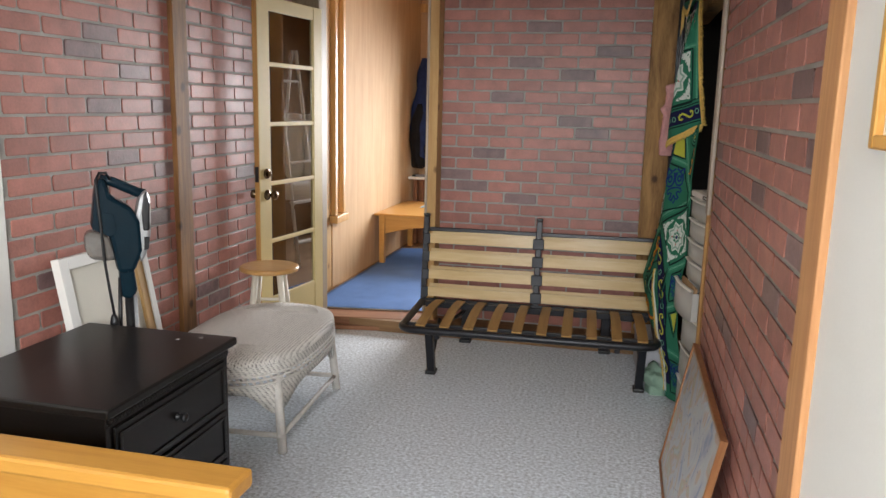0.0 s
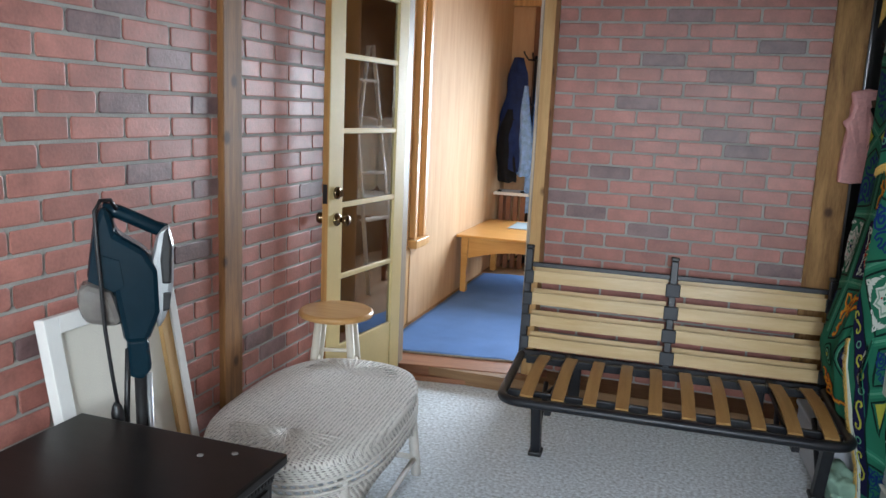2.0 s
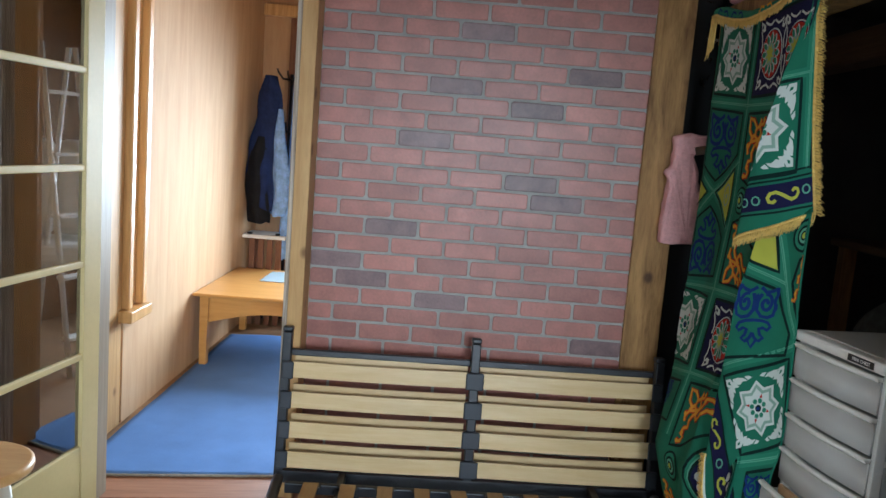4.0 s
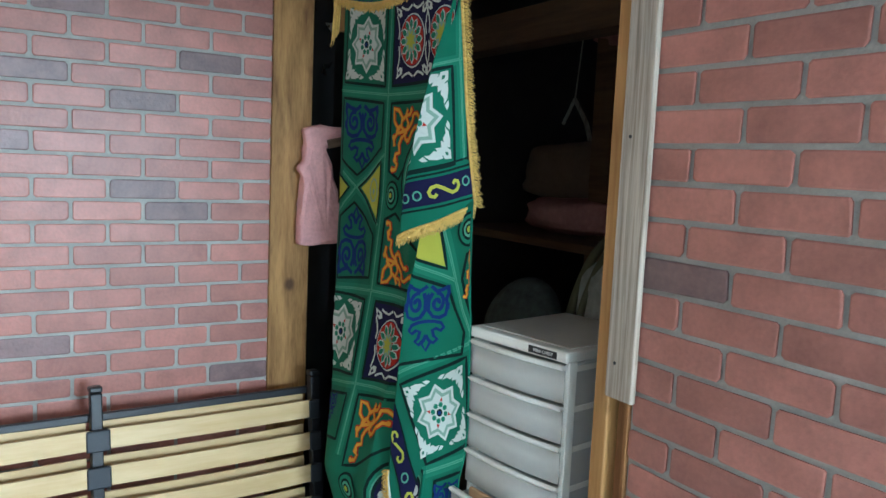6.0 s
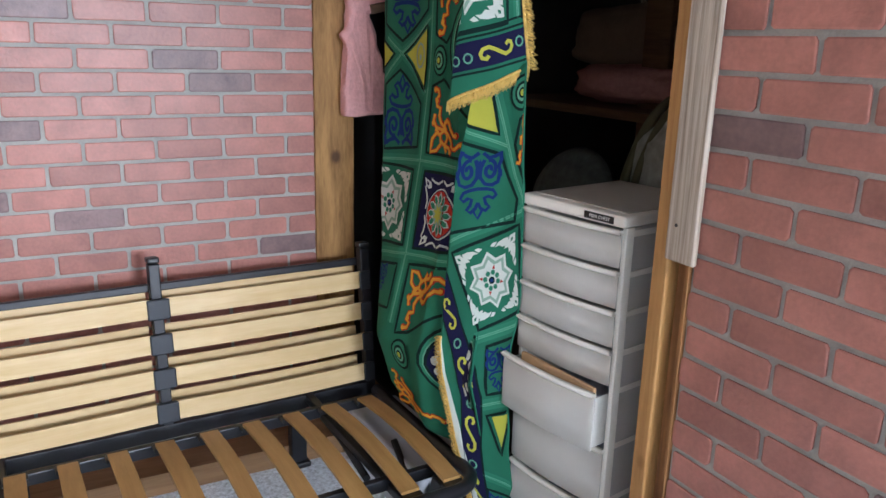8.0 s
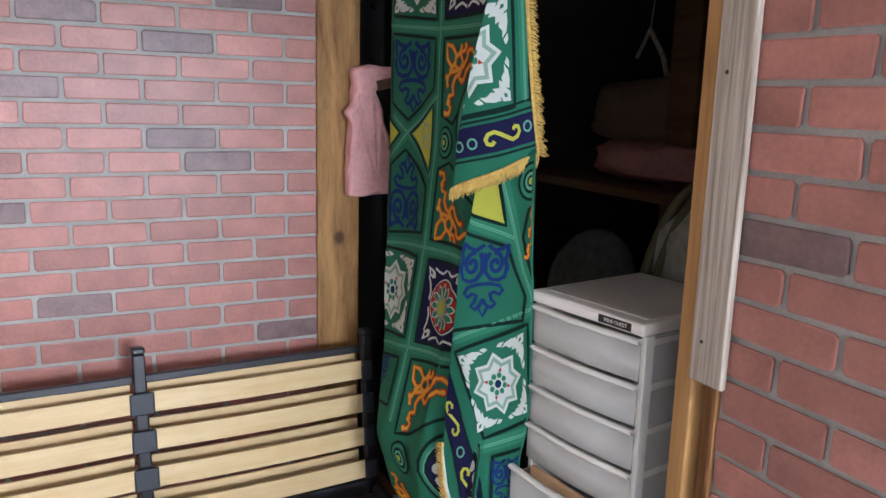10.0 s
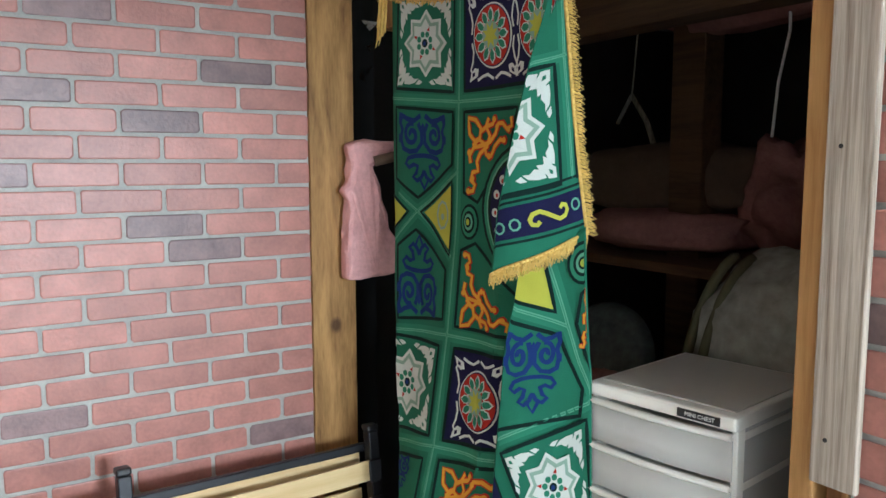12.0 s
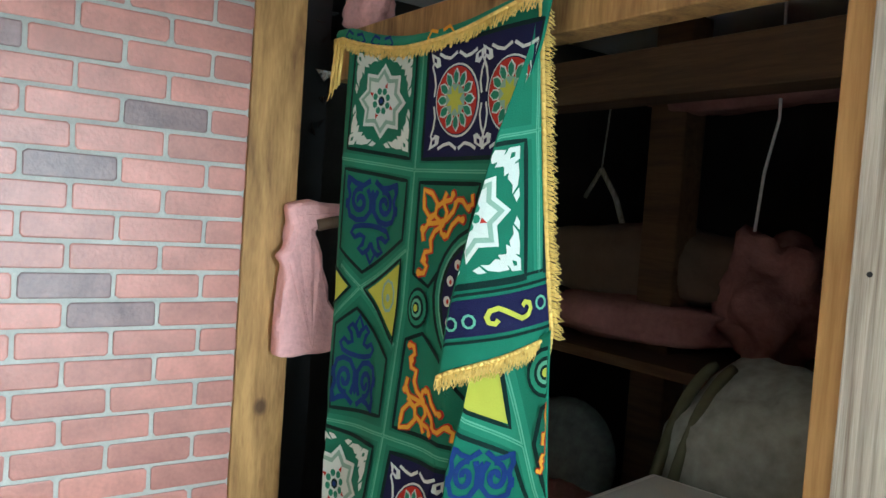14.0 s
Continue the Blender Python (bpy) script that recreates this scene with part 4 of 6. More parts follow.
def build_storage_things():
    bag = lumpy("quilt", (1.20, 4.10, 1.10), (0.18, 0.22, 0.33), M_BAG, "bundled grey-white quilt with olive stripes", "quilt", 3.0, 0, 0.16, "", 0.8)
    for dy in (-0.02, 0.03):
        bm = bmesh.new()
        pts = [(-0.165 * math.cos(a) - 0.005, 0.15 + dy - 0.10 * math.sin(a) * 0.5, 0.32 * math.sin(a)) for a in [i * 0.1 for i in range(-4, 15)]]
        tube(bm, pts, 0.014, 8)
        part("stripe", bm, M_OLIVE, bag, "olive green stripe")
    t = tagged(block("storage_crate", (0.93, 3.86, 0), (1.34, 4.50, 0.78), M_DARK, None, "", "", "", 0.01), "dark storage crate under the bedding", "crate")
    lumpy("insulation_roll", (1.78, 4.46, 1.535), (0.19, 0.17, 0.20), M_PINK_UNLIT, "rolled pink glass-fibre insulation", "insulation", 5.0, 0, 0.5, "insulation in the storage", 1.0)
    lumpy("insulation_batt", (1.62, 4.86, 1.42), (0.14, 0.34, 0.075), M_PINK_UNLIT, "sagging pink insulation batt", "insulation", 7.0, 6, 0.2, "insulation in the storage")
    lumpy("insulation_batt", (1.60, 4.48, 2.16), (0.10, 0.40, 0.07), M_PINK_UNLIT, "pink insulation batt below the ceiling", "insulation", 9.0, -5, 0.25, "insulation in the storage")
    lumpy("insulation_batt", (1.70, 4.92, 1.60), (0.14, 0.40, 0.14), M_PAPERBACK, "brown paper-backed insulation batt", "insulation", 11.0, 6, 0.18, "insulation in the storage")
    tagged(block("storage_shelf", (1.38, 3.8, 1.30), (2.2, 5.6, 1.335), M_PINE_UNLIT, None, "", "", "", 0.003), "rough wooden shelf board in the storage", "shelf")
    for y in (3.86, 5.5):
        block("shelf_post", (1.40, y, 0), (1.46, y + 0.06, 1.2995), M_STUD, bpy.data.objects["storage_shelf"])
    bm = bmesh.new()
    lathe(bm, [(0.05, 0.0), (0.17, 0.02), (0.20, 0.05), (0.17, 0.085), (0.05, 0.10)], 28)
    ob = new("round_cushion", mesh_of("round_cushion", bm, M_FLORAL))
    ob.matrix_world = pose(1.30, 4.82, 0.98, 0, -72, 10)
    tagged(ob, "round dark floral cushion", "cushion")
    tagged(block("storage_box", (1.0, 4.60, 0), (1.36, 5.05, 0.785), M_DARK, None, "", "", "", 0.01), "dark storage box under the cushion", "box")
    lumpy("pink_cloth", (0.98, 4.52, 0.92), (0.10, 0.09, 0.14), M_PINK_UNLIT, "small folded pink cloth on a storage box", "cloth", 13.0, 0, 0.2)
    bm = bmesh.new()
    tube(bm, [(1.9, 5.34, 1.953), (1.92, 5.27, 1.84), (1.90, 5.19, 1.70)], 0.012, 6)
    tube(bm, [(1.9, 5.34, 1.953), (1.92, 5.44, 1.84)], 0.010, 6)
    tube(bm, [(1.9, 5.34, 1.95), (1.95, 5.345, 2.40)], 0.004, 6)
    tagged(new("metal_bracket", mesh_of("metal_bracket", bm, M_GREYWOOD)), "pale bent metal bracket hanging in the storage", "bracket")
    bm = bmesh.new()
    tube(bm, [(1.5, 4.34, 2.41), (1.5, 4.329, 2.048), (1.5, 4.36, 1.9), (1.5, 4.373, 1.74)], 0.005, 6)
    tagged(new("white_cord", mesh_of("white_cord", bm, M_TRIM_WHITE)), "white electric cable dangling inside the dark storage", "cable")
    # ragged pink batt between the corner post and the curtain
    bm = bmesh.new()
    outline = [(0.0, 0.0), (0.15, 0.005), (0.20, 0.01), (0.18, 0.12), (0.13, 0.26), (0.10, 0.37), (0.16, 0.41), (0.21, 0.42), (0.21, 0.45), (0.10, 0.46), (0.04, 0.45), (0.01, 0.43), (0.03, 0.39), (0.02, 0.32), (-0.01, 0.29), (0.01, 0.26), (0.0, 0.15)]
    prism(bm, outline, 0.06, None, 0.012)
    bmesh.ops.subdivide_edges(bm, edges=bm.edges[:], cuts=2, use_grid_fill=True)
    for v in bm.verts:
        v.co += 0.012 * Vector((noise.noise(v.co * 20), noise.noise(v.co * 20 + Vector((9, 0, 0))), noise.noise(v.co * 14 + Vector((0, 9, 0)))))
    ob = new("insulation_scrap", mesh_of("insulation_scrap", bm, M_PINK))
    ob.matrix_world = pose(0.465, 5.165, 1.285)
    tagged(ob, "ragged piece of pink insulation stuck to the post", "insulation", "insulation in the storage")
    bm = bmesh.new()
    tube(bm, [(0.10, 0.0, 0.385), (0.16, -0.01, 0.40), (0.215, -0.005, 0.405)], 0.017, 10)
    part("paper_facing", bm, M_PAPERBACK, ob, "curled brown paper facing")
    lumpy("insulation_tuft", (0.74, 5.26, 2.34), (0.06, 0.09, 0.07), M_PINK, "pink insulation tuft under the ceiling", "insulation", 15.0, 0, 0.4, "insulation in the storage")
    bm = bmesh.new()
    rnd = random.Random(4)
    for i in range(26):
        c = Vector((0.60 + rnd.random() * 0.05, 5.30 + rnd.random() * 0.12, 1.95 + rnd.random() * 0.45))
        q = [c + Vector([(rnd.random() - 0.5) * 0.05 for _ in range(3)]) for _ in range(3)]
        bm.faces.new([bm.verts.new(p) for p in q])
    r = bmesh.ops.extrude_face_region(bm, geom=bm.faces[:])
    for v in r["geom"]:
        if isinstance(v, bmesh.types.BMVert):
            v.co += Vector((0.002, 0.002, 0))
    tagged(new("foil_scrap", mesh_of("foil_scrap", bm, M_FOIL)), "torn crinkled silver foil insulation scraps", "foil", "", "stuff")


build_storage_things()

# ---- plastic drawer tower ----
M_CREAM = material("cream_plastic", (0.86, 0.83, 0.75), 0.4, vary=0.04, scale=10)
M_LID = material("grey_lid_plastic", (0.60, 0.57, 0.50), 0.35, vary=0.06, scale=8)
M_FROST = bpy.data.materials.new("frosted_drawer_plastic")
M_FROST.use_nodes = True
nt = M_FROST.node_tree
fb = nt.nodes["Principled BSDF"]
fb.inputs["Base Color"].default_value, fb.inputs["Roughness"].default_value = (0.92, 0.91, 0.86, 1), 0.35
ft, fm = nt.nodes.new("ShaderNodeBsdfTransparent"), nt.nodes.new("ShaderNodeMixShader")
fm.inputs[0].default_value = 0.56
fl, fx = nt.nodes.new("ShaderNodeBsdfTranslucent"), nt.nodes.new("ShaderNodeMixShader")
fl.inputs[0].default_value, fx.inputs[0].default_value = (0.95, 0.94, 0.88, 1), 0.22
nt.links.new(ft.outputs[0], fm.inputs[1])
nt.links.new(fb.outputs[0], fx.inputs[1])
nt.links.new(fl.outputs[0], fx.inputs[2])
nt.links.new(fx.outputs[0], fm.inputs[2])
nt.links.new(fm.outputs[0], nt.nodes["Material Output"].inputs[0])
M_CARDBOARD = material("cardboard", (0.42, 0.26, 0.13), 0.8, vary=0.2, scale=14)
M_JUNK = material("drawer_contents", (0.25, 0.26, 0.30), 0.8, vary=0.5, scale=16)


def text_mesh(body, size, mat, name, parent, m, label=""):
    cu = bpy.data.curves.new(name, "FONT")
    cu.body, cu.size, cu.align_x, cu.align_y, cu.extrude = body, size, "CENTER", "CENTER", 0.0004
    tmp = bpy.data.objects.new("tmp_text", cu)
    me = bpy.data.meshes.new_from_object(tmp)
    bpy.data.objects.remove(tmp)
    me.materials.clear()
    me.materials.append(mat)
    ob = new(name, me)
    ob.parent = parent
    ob.matrix_local = m
    return tagged(ob, label)


def build_tower():
    # local x along the front, y into the chest; front faces -y
    ang = math.degrees(math.atan2(-0.348, 0.057))
    t = thing("drawer_tower", "tall cream plastic drawer tower with frosted drawers", "drawer unit", (0.606, 4.186, 0), ang)
    W, D, HT = 0.352, 0.40, 1.172
    for x in (0.0, W - 0.014):
        bm = bmesh.new()
        for y in (0.012, D - 0.03):
            box(bm, (x, y, 0), (x + 0.014, y + 0.03, HT - 0.03), 0.003)
        z = HT - 0.04
        while z > 0.05:
            box(bm, (x + 0.001, 0.043, z - 0.016), (x + 0.013, D - 0.031, z), 0.002)
            z -= 0.104 if z > 0.75 else 0.16
        part("side_frame", bm, M_CREAM, t)
    for x in (0.003, W - 0.006):
        bm = bmesh.new()
        box(bm, (x, 0.044, 0.01), (x + 0.003, D - 0.032, HT - 0.032))
        part("side_panel", bm, M_FROST, t, "frosted side panel")
    bm = bmesh.new()
    box(bm, (0.002, D - 0.008, 0.0), (W - 0.002, D, HT - 0.03), 0.002)
    part("back_panel", bm, M_FROST, t)
    bm = bmesh.new()
    box(bm, (-0.004, -0.004, HT - 0.03), (W + 0.004, D + 0.002, HT), 0.007)
    part("top_frame", bm, M_CREAM, t)
    bm = bmesh.new()
    box(bm, (0.016, 0.03, HT - 0.0005), (W - 0.016, D - 0.02, HT + 0.003), 0.001)
    part("lid_panel", bm, M_LID, t, "grey lid panel")
    levels = [(HT - 0.031 - 0.104 * i, HT - 0.031 - 0.104 * (i + 1), 0.0) for i in range(4)] + [(0.725, 0.555, 0.05), (0.553, 0.375, 0.0), (0.373, 0.195, 0.0), (0.193, 0.012, 0.0)]
    for i, (z1, z0, out) in enumerate(levels):
        n = 14
        prof = [(0.006 + (W - 0.012) * k / n, -0.012 * math.sin(math.pi * k / n) - out) for k in range(n + 1)]
        z1 -= 0.004
        bm = bmesh.new()
        vs = [[bm.verts.new((x, y + dy, z)) for x, y in prof] for z in (z0 + 0.004, z1 - 0.013) for dy in (0, 0.004)]
        for a, c in ((0, 2), (1, 3), (0, 1), (2, 3)):
            for k in range(n):
                bm.faces.new((vs[a][k], vs[a][k + 1], vs[c][k + 1], vs[c][k])).smooth = True
        d = part("drawer", bm, M_FROST, t)
        bm = bmesh.new()
        for x0, x1, y0, y1 in ((0.016, 0.02, 0.004 - out, D - 0.04 - out), (W - 0.02, W - 0.016, 0.004 - out, D - 0.04 - out), (0.02, W - 0.02, D - 0.045 - out, D - 0.041 - out)):
            box(bm, (x0, y0, z0 + 0.006), (x1, y1, z1 - 0.02))
        box(bm, (0.02, 0.006 - out, z0 + 0.004), (W - 0.02, D - 0.045 - out, z0 + 0.008))
        part("tray", bm, M_FROST, d)
        bm = bmesh.new()
        r0 = [[bm.verts.new((x, y + dy, z)) for x, y in prof] for z, dy in ((z1 - 0.0125, 0.006), (z1 - 0.0125, -0.006), (z1 - 0.004, -0.012), (z1, -0.006), (z1, 0.006))]
        for a, c in zip(r0, r0[1:] + r0[:1]):
            for k in range(n):
                bm.faces.new((a[k], a[k + 1], c[k + 1], c[k])).smooth = True
        part("drawer_rim", bm, M_CREAM, d, "cream curved drawer rim")
        bm = bmesh.new()
        box(bm, (W * 0.62, -0.004 - out, z0 + 0.012), (W * 0.62 + 0.004, 0.002 - out, z1 - 0.02))
        part("rib", bm, M_FROST, d)
        if i >= 4:
            o = lumpy("drawer_contents", (0, 0, 0), (0.12, 0.13, 0.045), M_JUNK, "", "", 20 + i)
            o.parent = d
            o.matrix_local = pose(W / 2, D / 2 - out, z0 + 0.068)
            if i == 4:
                bm = bmesh.new()
                box(bm, (0.03, 0.02 - out, z1 - 0.05), (0.30, 0.032 - out, z1 + 0.012), 0.003, pose(0, 0, 0, 0, 2, 0))
                part("cardboard", bm, M_CARDBOARD, d, "torn cardboard edge")
    bm = bmesh.new()
    box(bm, (W - 0.125, -0.0065, HT - 0.024), (W - 0.03, -0.0043, HT - 0.006), 0.0005)
    lab = part("name_label", bm, M_BLACK, t, "black name label")
    text_mesh("MINI CHEST", 0.0125, M_TRIM_WHITE, "lettering", lab, pose(W - 0.074, -0.0068, HT - 0.015, 90, 0, 0), "white lettering")


build_tower()

# ---- things along the left wall ----
M_CANVAS = material("raw_canvas", (0.68, 0.65, 0.56), 0.85, vary=0.06, scale=7, bump=0.3, bump_scale=250)
M_STRETCHER = wood("stretcher_pine", (0.60, 0.39, 0.17), (0.48, 0.29, 0.11), 0.6, (8, 8, 0.6), 5, 0.05)


def build_canvas():
    t = new("canvas")
    t.matrix_world = pose(-1.70, 2.83, 0.0, 0, -10.5, 0)
    tagged(t, "blank stretched canvas seen from behind, leaning on bricks", "canvas")
    W, HT = 0.275, 0.955
    for y0, y1, z0, z1 in ((-W, -W + 0.05, 0.003, HT), (W - 0.035, W, 0.003, HT), (-W + 0.05, W - 0.035, HT - 0.05, HT), (-W + 0.05, W - 0.035, 0.003, 0.05)):
        bm = bmesh.new()
        box(bm, (-0.02, y0, z0), (0.018, y1, z1), 0.003)
        part("white_edge", bm, M_TRIM_WHITE, t)
    bm = bmesh.new()
    box(bm, (-0.012, -W + 0.05, 0.05), (-0.006, W - 0.035, HT - 0.05))
    part("cloth", bm, M_CANVAS, t)
    for lo, hi in (((-0.005, W - 0.085, 0.052), (0.012, W - 0.036, HT - 0.052)), ((-0.0055, -W + 0.052, 0.42), (0.010, W - 0.086, 0.455))):
        bm = bmesh.new()
        box(bm, lo, hi, 0.003)
        part("stretcher_bar", bm, M_STRETCHER, t, "bare pine stretcher bar")


build_canvas()

M_TEAL = material("dark_teal_plastic", (0.004, 0.016, 0.026), 0.26, vary=0.15, scale=12, spec=0.16)
M_SILVER = material("silver_plastic", (0.42, 0.43, 0.44), 0.28, metal=0.6, vary=0.08, scale=14)
M_SMOKE = material("smoky_bin_plastic", (0.17, 0.155, 0.14), 0.12, vary=0.3, scale=9)


def build_vacuum():
    t = new("stick_vacuum")
    t.matrix_world = pose(-1.625, 2.635, 0.0, 0, 0, -50)
    tagged(t, "dark teal upright stick vacuum cleaner with black cord", "vacuum cleaner")
    # local: y across towards the far side, z up, x towards the room
    flat = lambda x: pose(x, 0, 0, 0, 0, 90)
    bm = bmesh.new()
    prism(bm, [(-0.112, 1.075), (-0.092, 1.225), (-0.075, 1.275), (-0.05, 1.262), (-0.036, 1.20), (0.034, 1.155), (0.066, 1.10), (0.07, 0.985), (0.036, 0.90), (-0.024, 0.90), (-0.048, 1.05)], 0.10, flat(0.05), 0.016)
    body = part("body", bm, M_TEAL, t)
    bm = bmesh.new()
    prism(bm, [(-0.108, 1.078), (-0.088, 1.15), (-0.03, 1.13), (-0.02, 1.06), (-0.046, 1.045)], 0.004, flat(0.0525), 0.0015)
    part("side_plate", bm, M_TEAL, body)
    bm = bmesh.new()
    tube(bm, [(0.0, -0.07, 1.262), (0.0, -0.03, 1.252), (0.0, 0.02, 1.228), (0.0, 0.06, 1.208), (0.0, 0.088, 1.20)], 0.019, 14)
    part("handle", bm, M_TEAL, t)
    bm = bmesh.new()
    prism(bm, [(0.06, 0.93), (0.082, 0.965), (0.103, 1.05), (0.106, 1.165), (0.094, 1.222), (0.066, 1.20), (0.048, 1.12), (0.052, 1.0)], 0.078, flat(0.044), 0.014)
    shell = part("front_shell", bm, M_SILVER, t, "silver front shell")
    bm = bmesh.new()
    prism(bm, [(0.072, 1.06), (0.098, 1.06), (0.102, 1.165), (0.092, 1.215), (0.078, 1.20), (0.068, 1.13)], 0.086, flat(0.0475), 0.008)
    part("control_panel", bm, M_BLACK, shell, "glossy black control panel")
    bm = bmesh.new()
    prism(bm, [(0.074, 0.985), (0.092, 0.99), (0.096, 1.038), (0.076, 1.038)], 0.086, flat(0.047), 0.003)
    part("badge", bm, M_BLACK, shell, "small dark badge plate")
    bm = bmesh.new()
    prism(bm, [(-0.112, 1.07), (-0.05, 1.045), (-0.026, 0.955), (-0.05, 0.945), (-0.118, 0.958), (-0.136, 1.0), (-0.136, 1.05)], 0.09, flat(0.042), 0.018)
    part("dust_bin", bm, M_SMOKE, t, "smoky clear dust bin")
    bm = bmesh.new()
    prism(bm, [(-0.105, 1.05), (-0.06, 1.03), (-0.045, 0.97), (-0.105, 0.972), (-0.122, 1.01)], 0.06, flat(0.028), 0.012)
    part("filter", bm, M_SILVER, t, "grey filter cone")
    bm = bmesh.new()
    prism(bm, [(-0.02, 0.905), (0.036, 0.905), (0.04, 0.86), (0.044, 0.82), (0.02, 0.79), (-0.014, 0.80), (-0.018, 0.86)], 0.064, flat(0.032), 0.010)
    part("neck", bm, M_TEAL, t)
    bm = bmesh.new()
    tube(bm, [(0, 0.014, 0.81), (0, 0.02, 0.3), (0, 0.03, 0.07)], 0.017, 14)
    part("tube", bm, M_BLACK, t)
    bm = bmesh.new()
    tube(bm, [(0.004, 0.036, 0.80), (0.004, 0.04, 0.4), (0.004, 0.05, 0.07)], 0.008, 10)
    part("silver_rod", bm, M_SILVER, t, "bright silver rod")
    bm = bmesh.new()
    tube(bm, [(0.02, -0.016, 0.88), (0.022, -0.024, 0.7), (0.02, -0.022, 0.45)], 0.008, 8)
    part("hose", bm, M_BLACK, t)
    bm = bmesh.new()
    box(bm, (-0.05, -0.06, 0.0), (0.10, 0.20, 0.068), 0.02)
    part("floor_head", bm, M_TEAL, t)
    bm = bmesh.new()
    pts = [(0.02, -0.035, 1.262), (0.035, -0.048, 1.288), (0.05, -0.072, 1.288), (0.058, -0.086, 1.262), (0.064, -0.084, 1.20), (0.066, -0.078, 1.1), (0.066, -0.070, 0.95), (0.064, -0.056, 0.82), (0.06, -0.046, 0.74)]
    tube(bm, pts, 0.0055, 8)
    cord = part("power_cord", bm, M_BLACK, t, "thin black power cord")
    bm = bmesh.new()
    lathe(bm, [(0.006, 0.06), (0.012, 0.05), (0.017, 0.03), (0.017, 0.008), (0.010, 0.0)], 12, pose(0.06, -0.044, 0.685, 5, 0, 0))
    box(bm, (0.057, -0.050, 0.662), (0.063, -0.046, 0.688))
    box(bm, (0.057, -0.040, 0.662), (0.063, -0.036, 0.688))
    part("plug", bm, M_BLACK, cord)


build_vacuum()

# ---- framed print leaning on the right wall ----
M_PRINT = bpy.data.materials.new("faded_print")
M_PRINT.use_nodes = True
nt = M_PRINT.node_tree
pb = nt.nodes["Principled BSDF"]
pb.inputs["Roughness"].default_value = 0.12
ptc, pn, pr = nt.nodes.new("ShaderNodeTexCoord"), nt.nodes.new("ShaderNodeTexNoise"), nt.nodes.new("ShaderNodeValToRGB")
pn.inputs["Scale"].default_value, pn.inputs["Detail"].default_value, pn.inputs["Distortion"].default_value = 6, 4, 1.5
nt.links.new(ptc.outputs["Object"], pn.inputs["Vector"])
nt.links.new(pn.outputs[0], pr.inputs[0])
els = pr.color_ramp.elements
els[0].position, els[0].color = 0.30, (0.26, 0.30, 0.42, 1)
els[1].position, els[1].color = 0.70, (0.52, 0.55, 0.50, 1)
for p_, c_ in ((0.40, (0.50, 0.50, 0.52, 1)), (0.50, (0.56, 0.56, 0.54, 1)), (0.58, (0.58, 0.42, 0.33, 1)), (0.64, (0.50, 0.48, 0.36, 1))):
    e = els.new(p_)
    e.color = c_
nt.links.new(pr.outputs[0], pb.inputs["Base Color"])
M_FRAME = wood("brown_picture_frame", (0.34, 0.15, 0.06), (0.22, 0.09, 0.035), 0.4, (8, 8, 0.6), 5, 0.05)
M_FRAME_ORANGE = wood("orange_picture_frame", (0.62, 0.33, 0.08), (0.5, 0.24, 0.05), 0.35, (8, 8, 0.6), 5, 0.05)
M_INK = material("ink_marks", (0.06, 0.05, 0.10), 0.4, vary=0.3, scale=30)


def build_leaning_print():
    t = new("framed_print")
    t.matrix_world = pose(PRINT_X, PRINT_Y, 0.002, 0, PRINT_LEAN, PRINT_TURN)
    tagged(t, "framed colourful map print leaning on the brick wall", "picture")
    W, HT, F = PRINT_W, PRINT_H, 0.014
    for y0, y1, z0, z1 in ((-W, -W + F, 0, HT), (W - F, W, 0, HT), (-W + F, W - F, 0, F), (-W + F, W - F, HT - F, HT)):
        bm = bmesh.new()
        box(bm, (-0.012, y0, z0), (0.012, y1, z1), 0.002)
        part("frame_bar", bm, M_FRAME, t)
    bm = bmesh.new()
    box(bm, (-0.006, -W + F, F), (0.004, W - F, HT - F))
    pic = part("print_sheet", bm, M_PRINT, t, "faded multicoloured print")
    bm = bmesh.new()
    rnd = random.Random(8)
    for i in range(60):
        y, z = (rnd.random() - 0.5) * 1.5 * W, 0.1 + rnd.random() * (HT - 0.2)
        box(bm, (-0.0068, y, z), (-0.0062, y + 0.004 + 0.014 * rnd.random(), z + 0.004))
    ob = part("printed_mark", bm, M_INK, pic)
    ob["kind"] = "stuff"


PRINT_X, PRINT_Y, PRINT_LEAN, PRINT_TURN, PRINT_W, PRINT_H = 0.505, 2.93, 10.5, 0.0, 0.52, 0.58
build_leaning_print()


def build_wall_picture():
    t = thing("wall_picture", "orange wooden picture frame hanging on white wall", "picture", (RIGHT - 0.031, 1.04, 1.52))
    for y0, y1, z0, z1 in ((-0.22, -0.20, 0, 0.34), (0.20, 0.22, 0, 0.34), (-0.20, 0.20, 0, 0.02), (-0.20, 0.20, 0.32, 0.34)):
        bm = bmesh.new()
        box(bm, (-0.025, y0, z0), (0, y1, z1), 0.003)
        part("frame_bar", bm, M_FRAME_ORANGE, t)
    bm = bmesh.new()
    box(bm, (-0.012, -0.20, 0.02), (-0.004, 0.20, 0.32))
    part("picture_sheet", bm, M_CANVAS, t)


build_wall_picture()

# ---- patterned cloth hanging over the storage opening ----


def cloth_stuff(name, colour):
    return material(name, colour, 0.8, vary=0.1, scale=12, bump=0.25, bump_scale=400, spec=0.15)


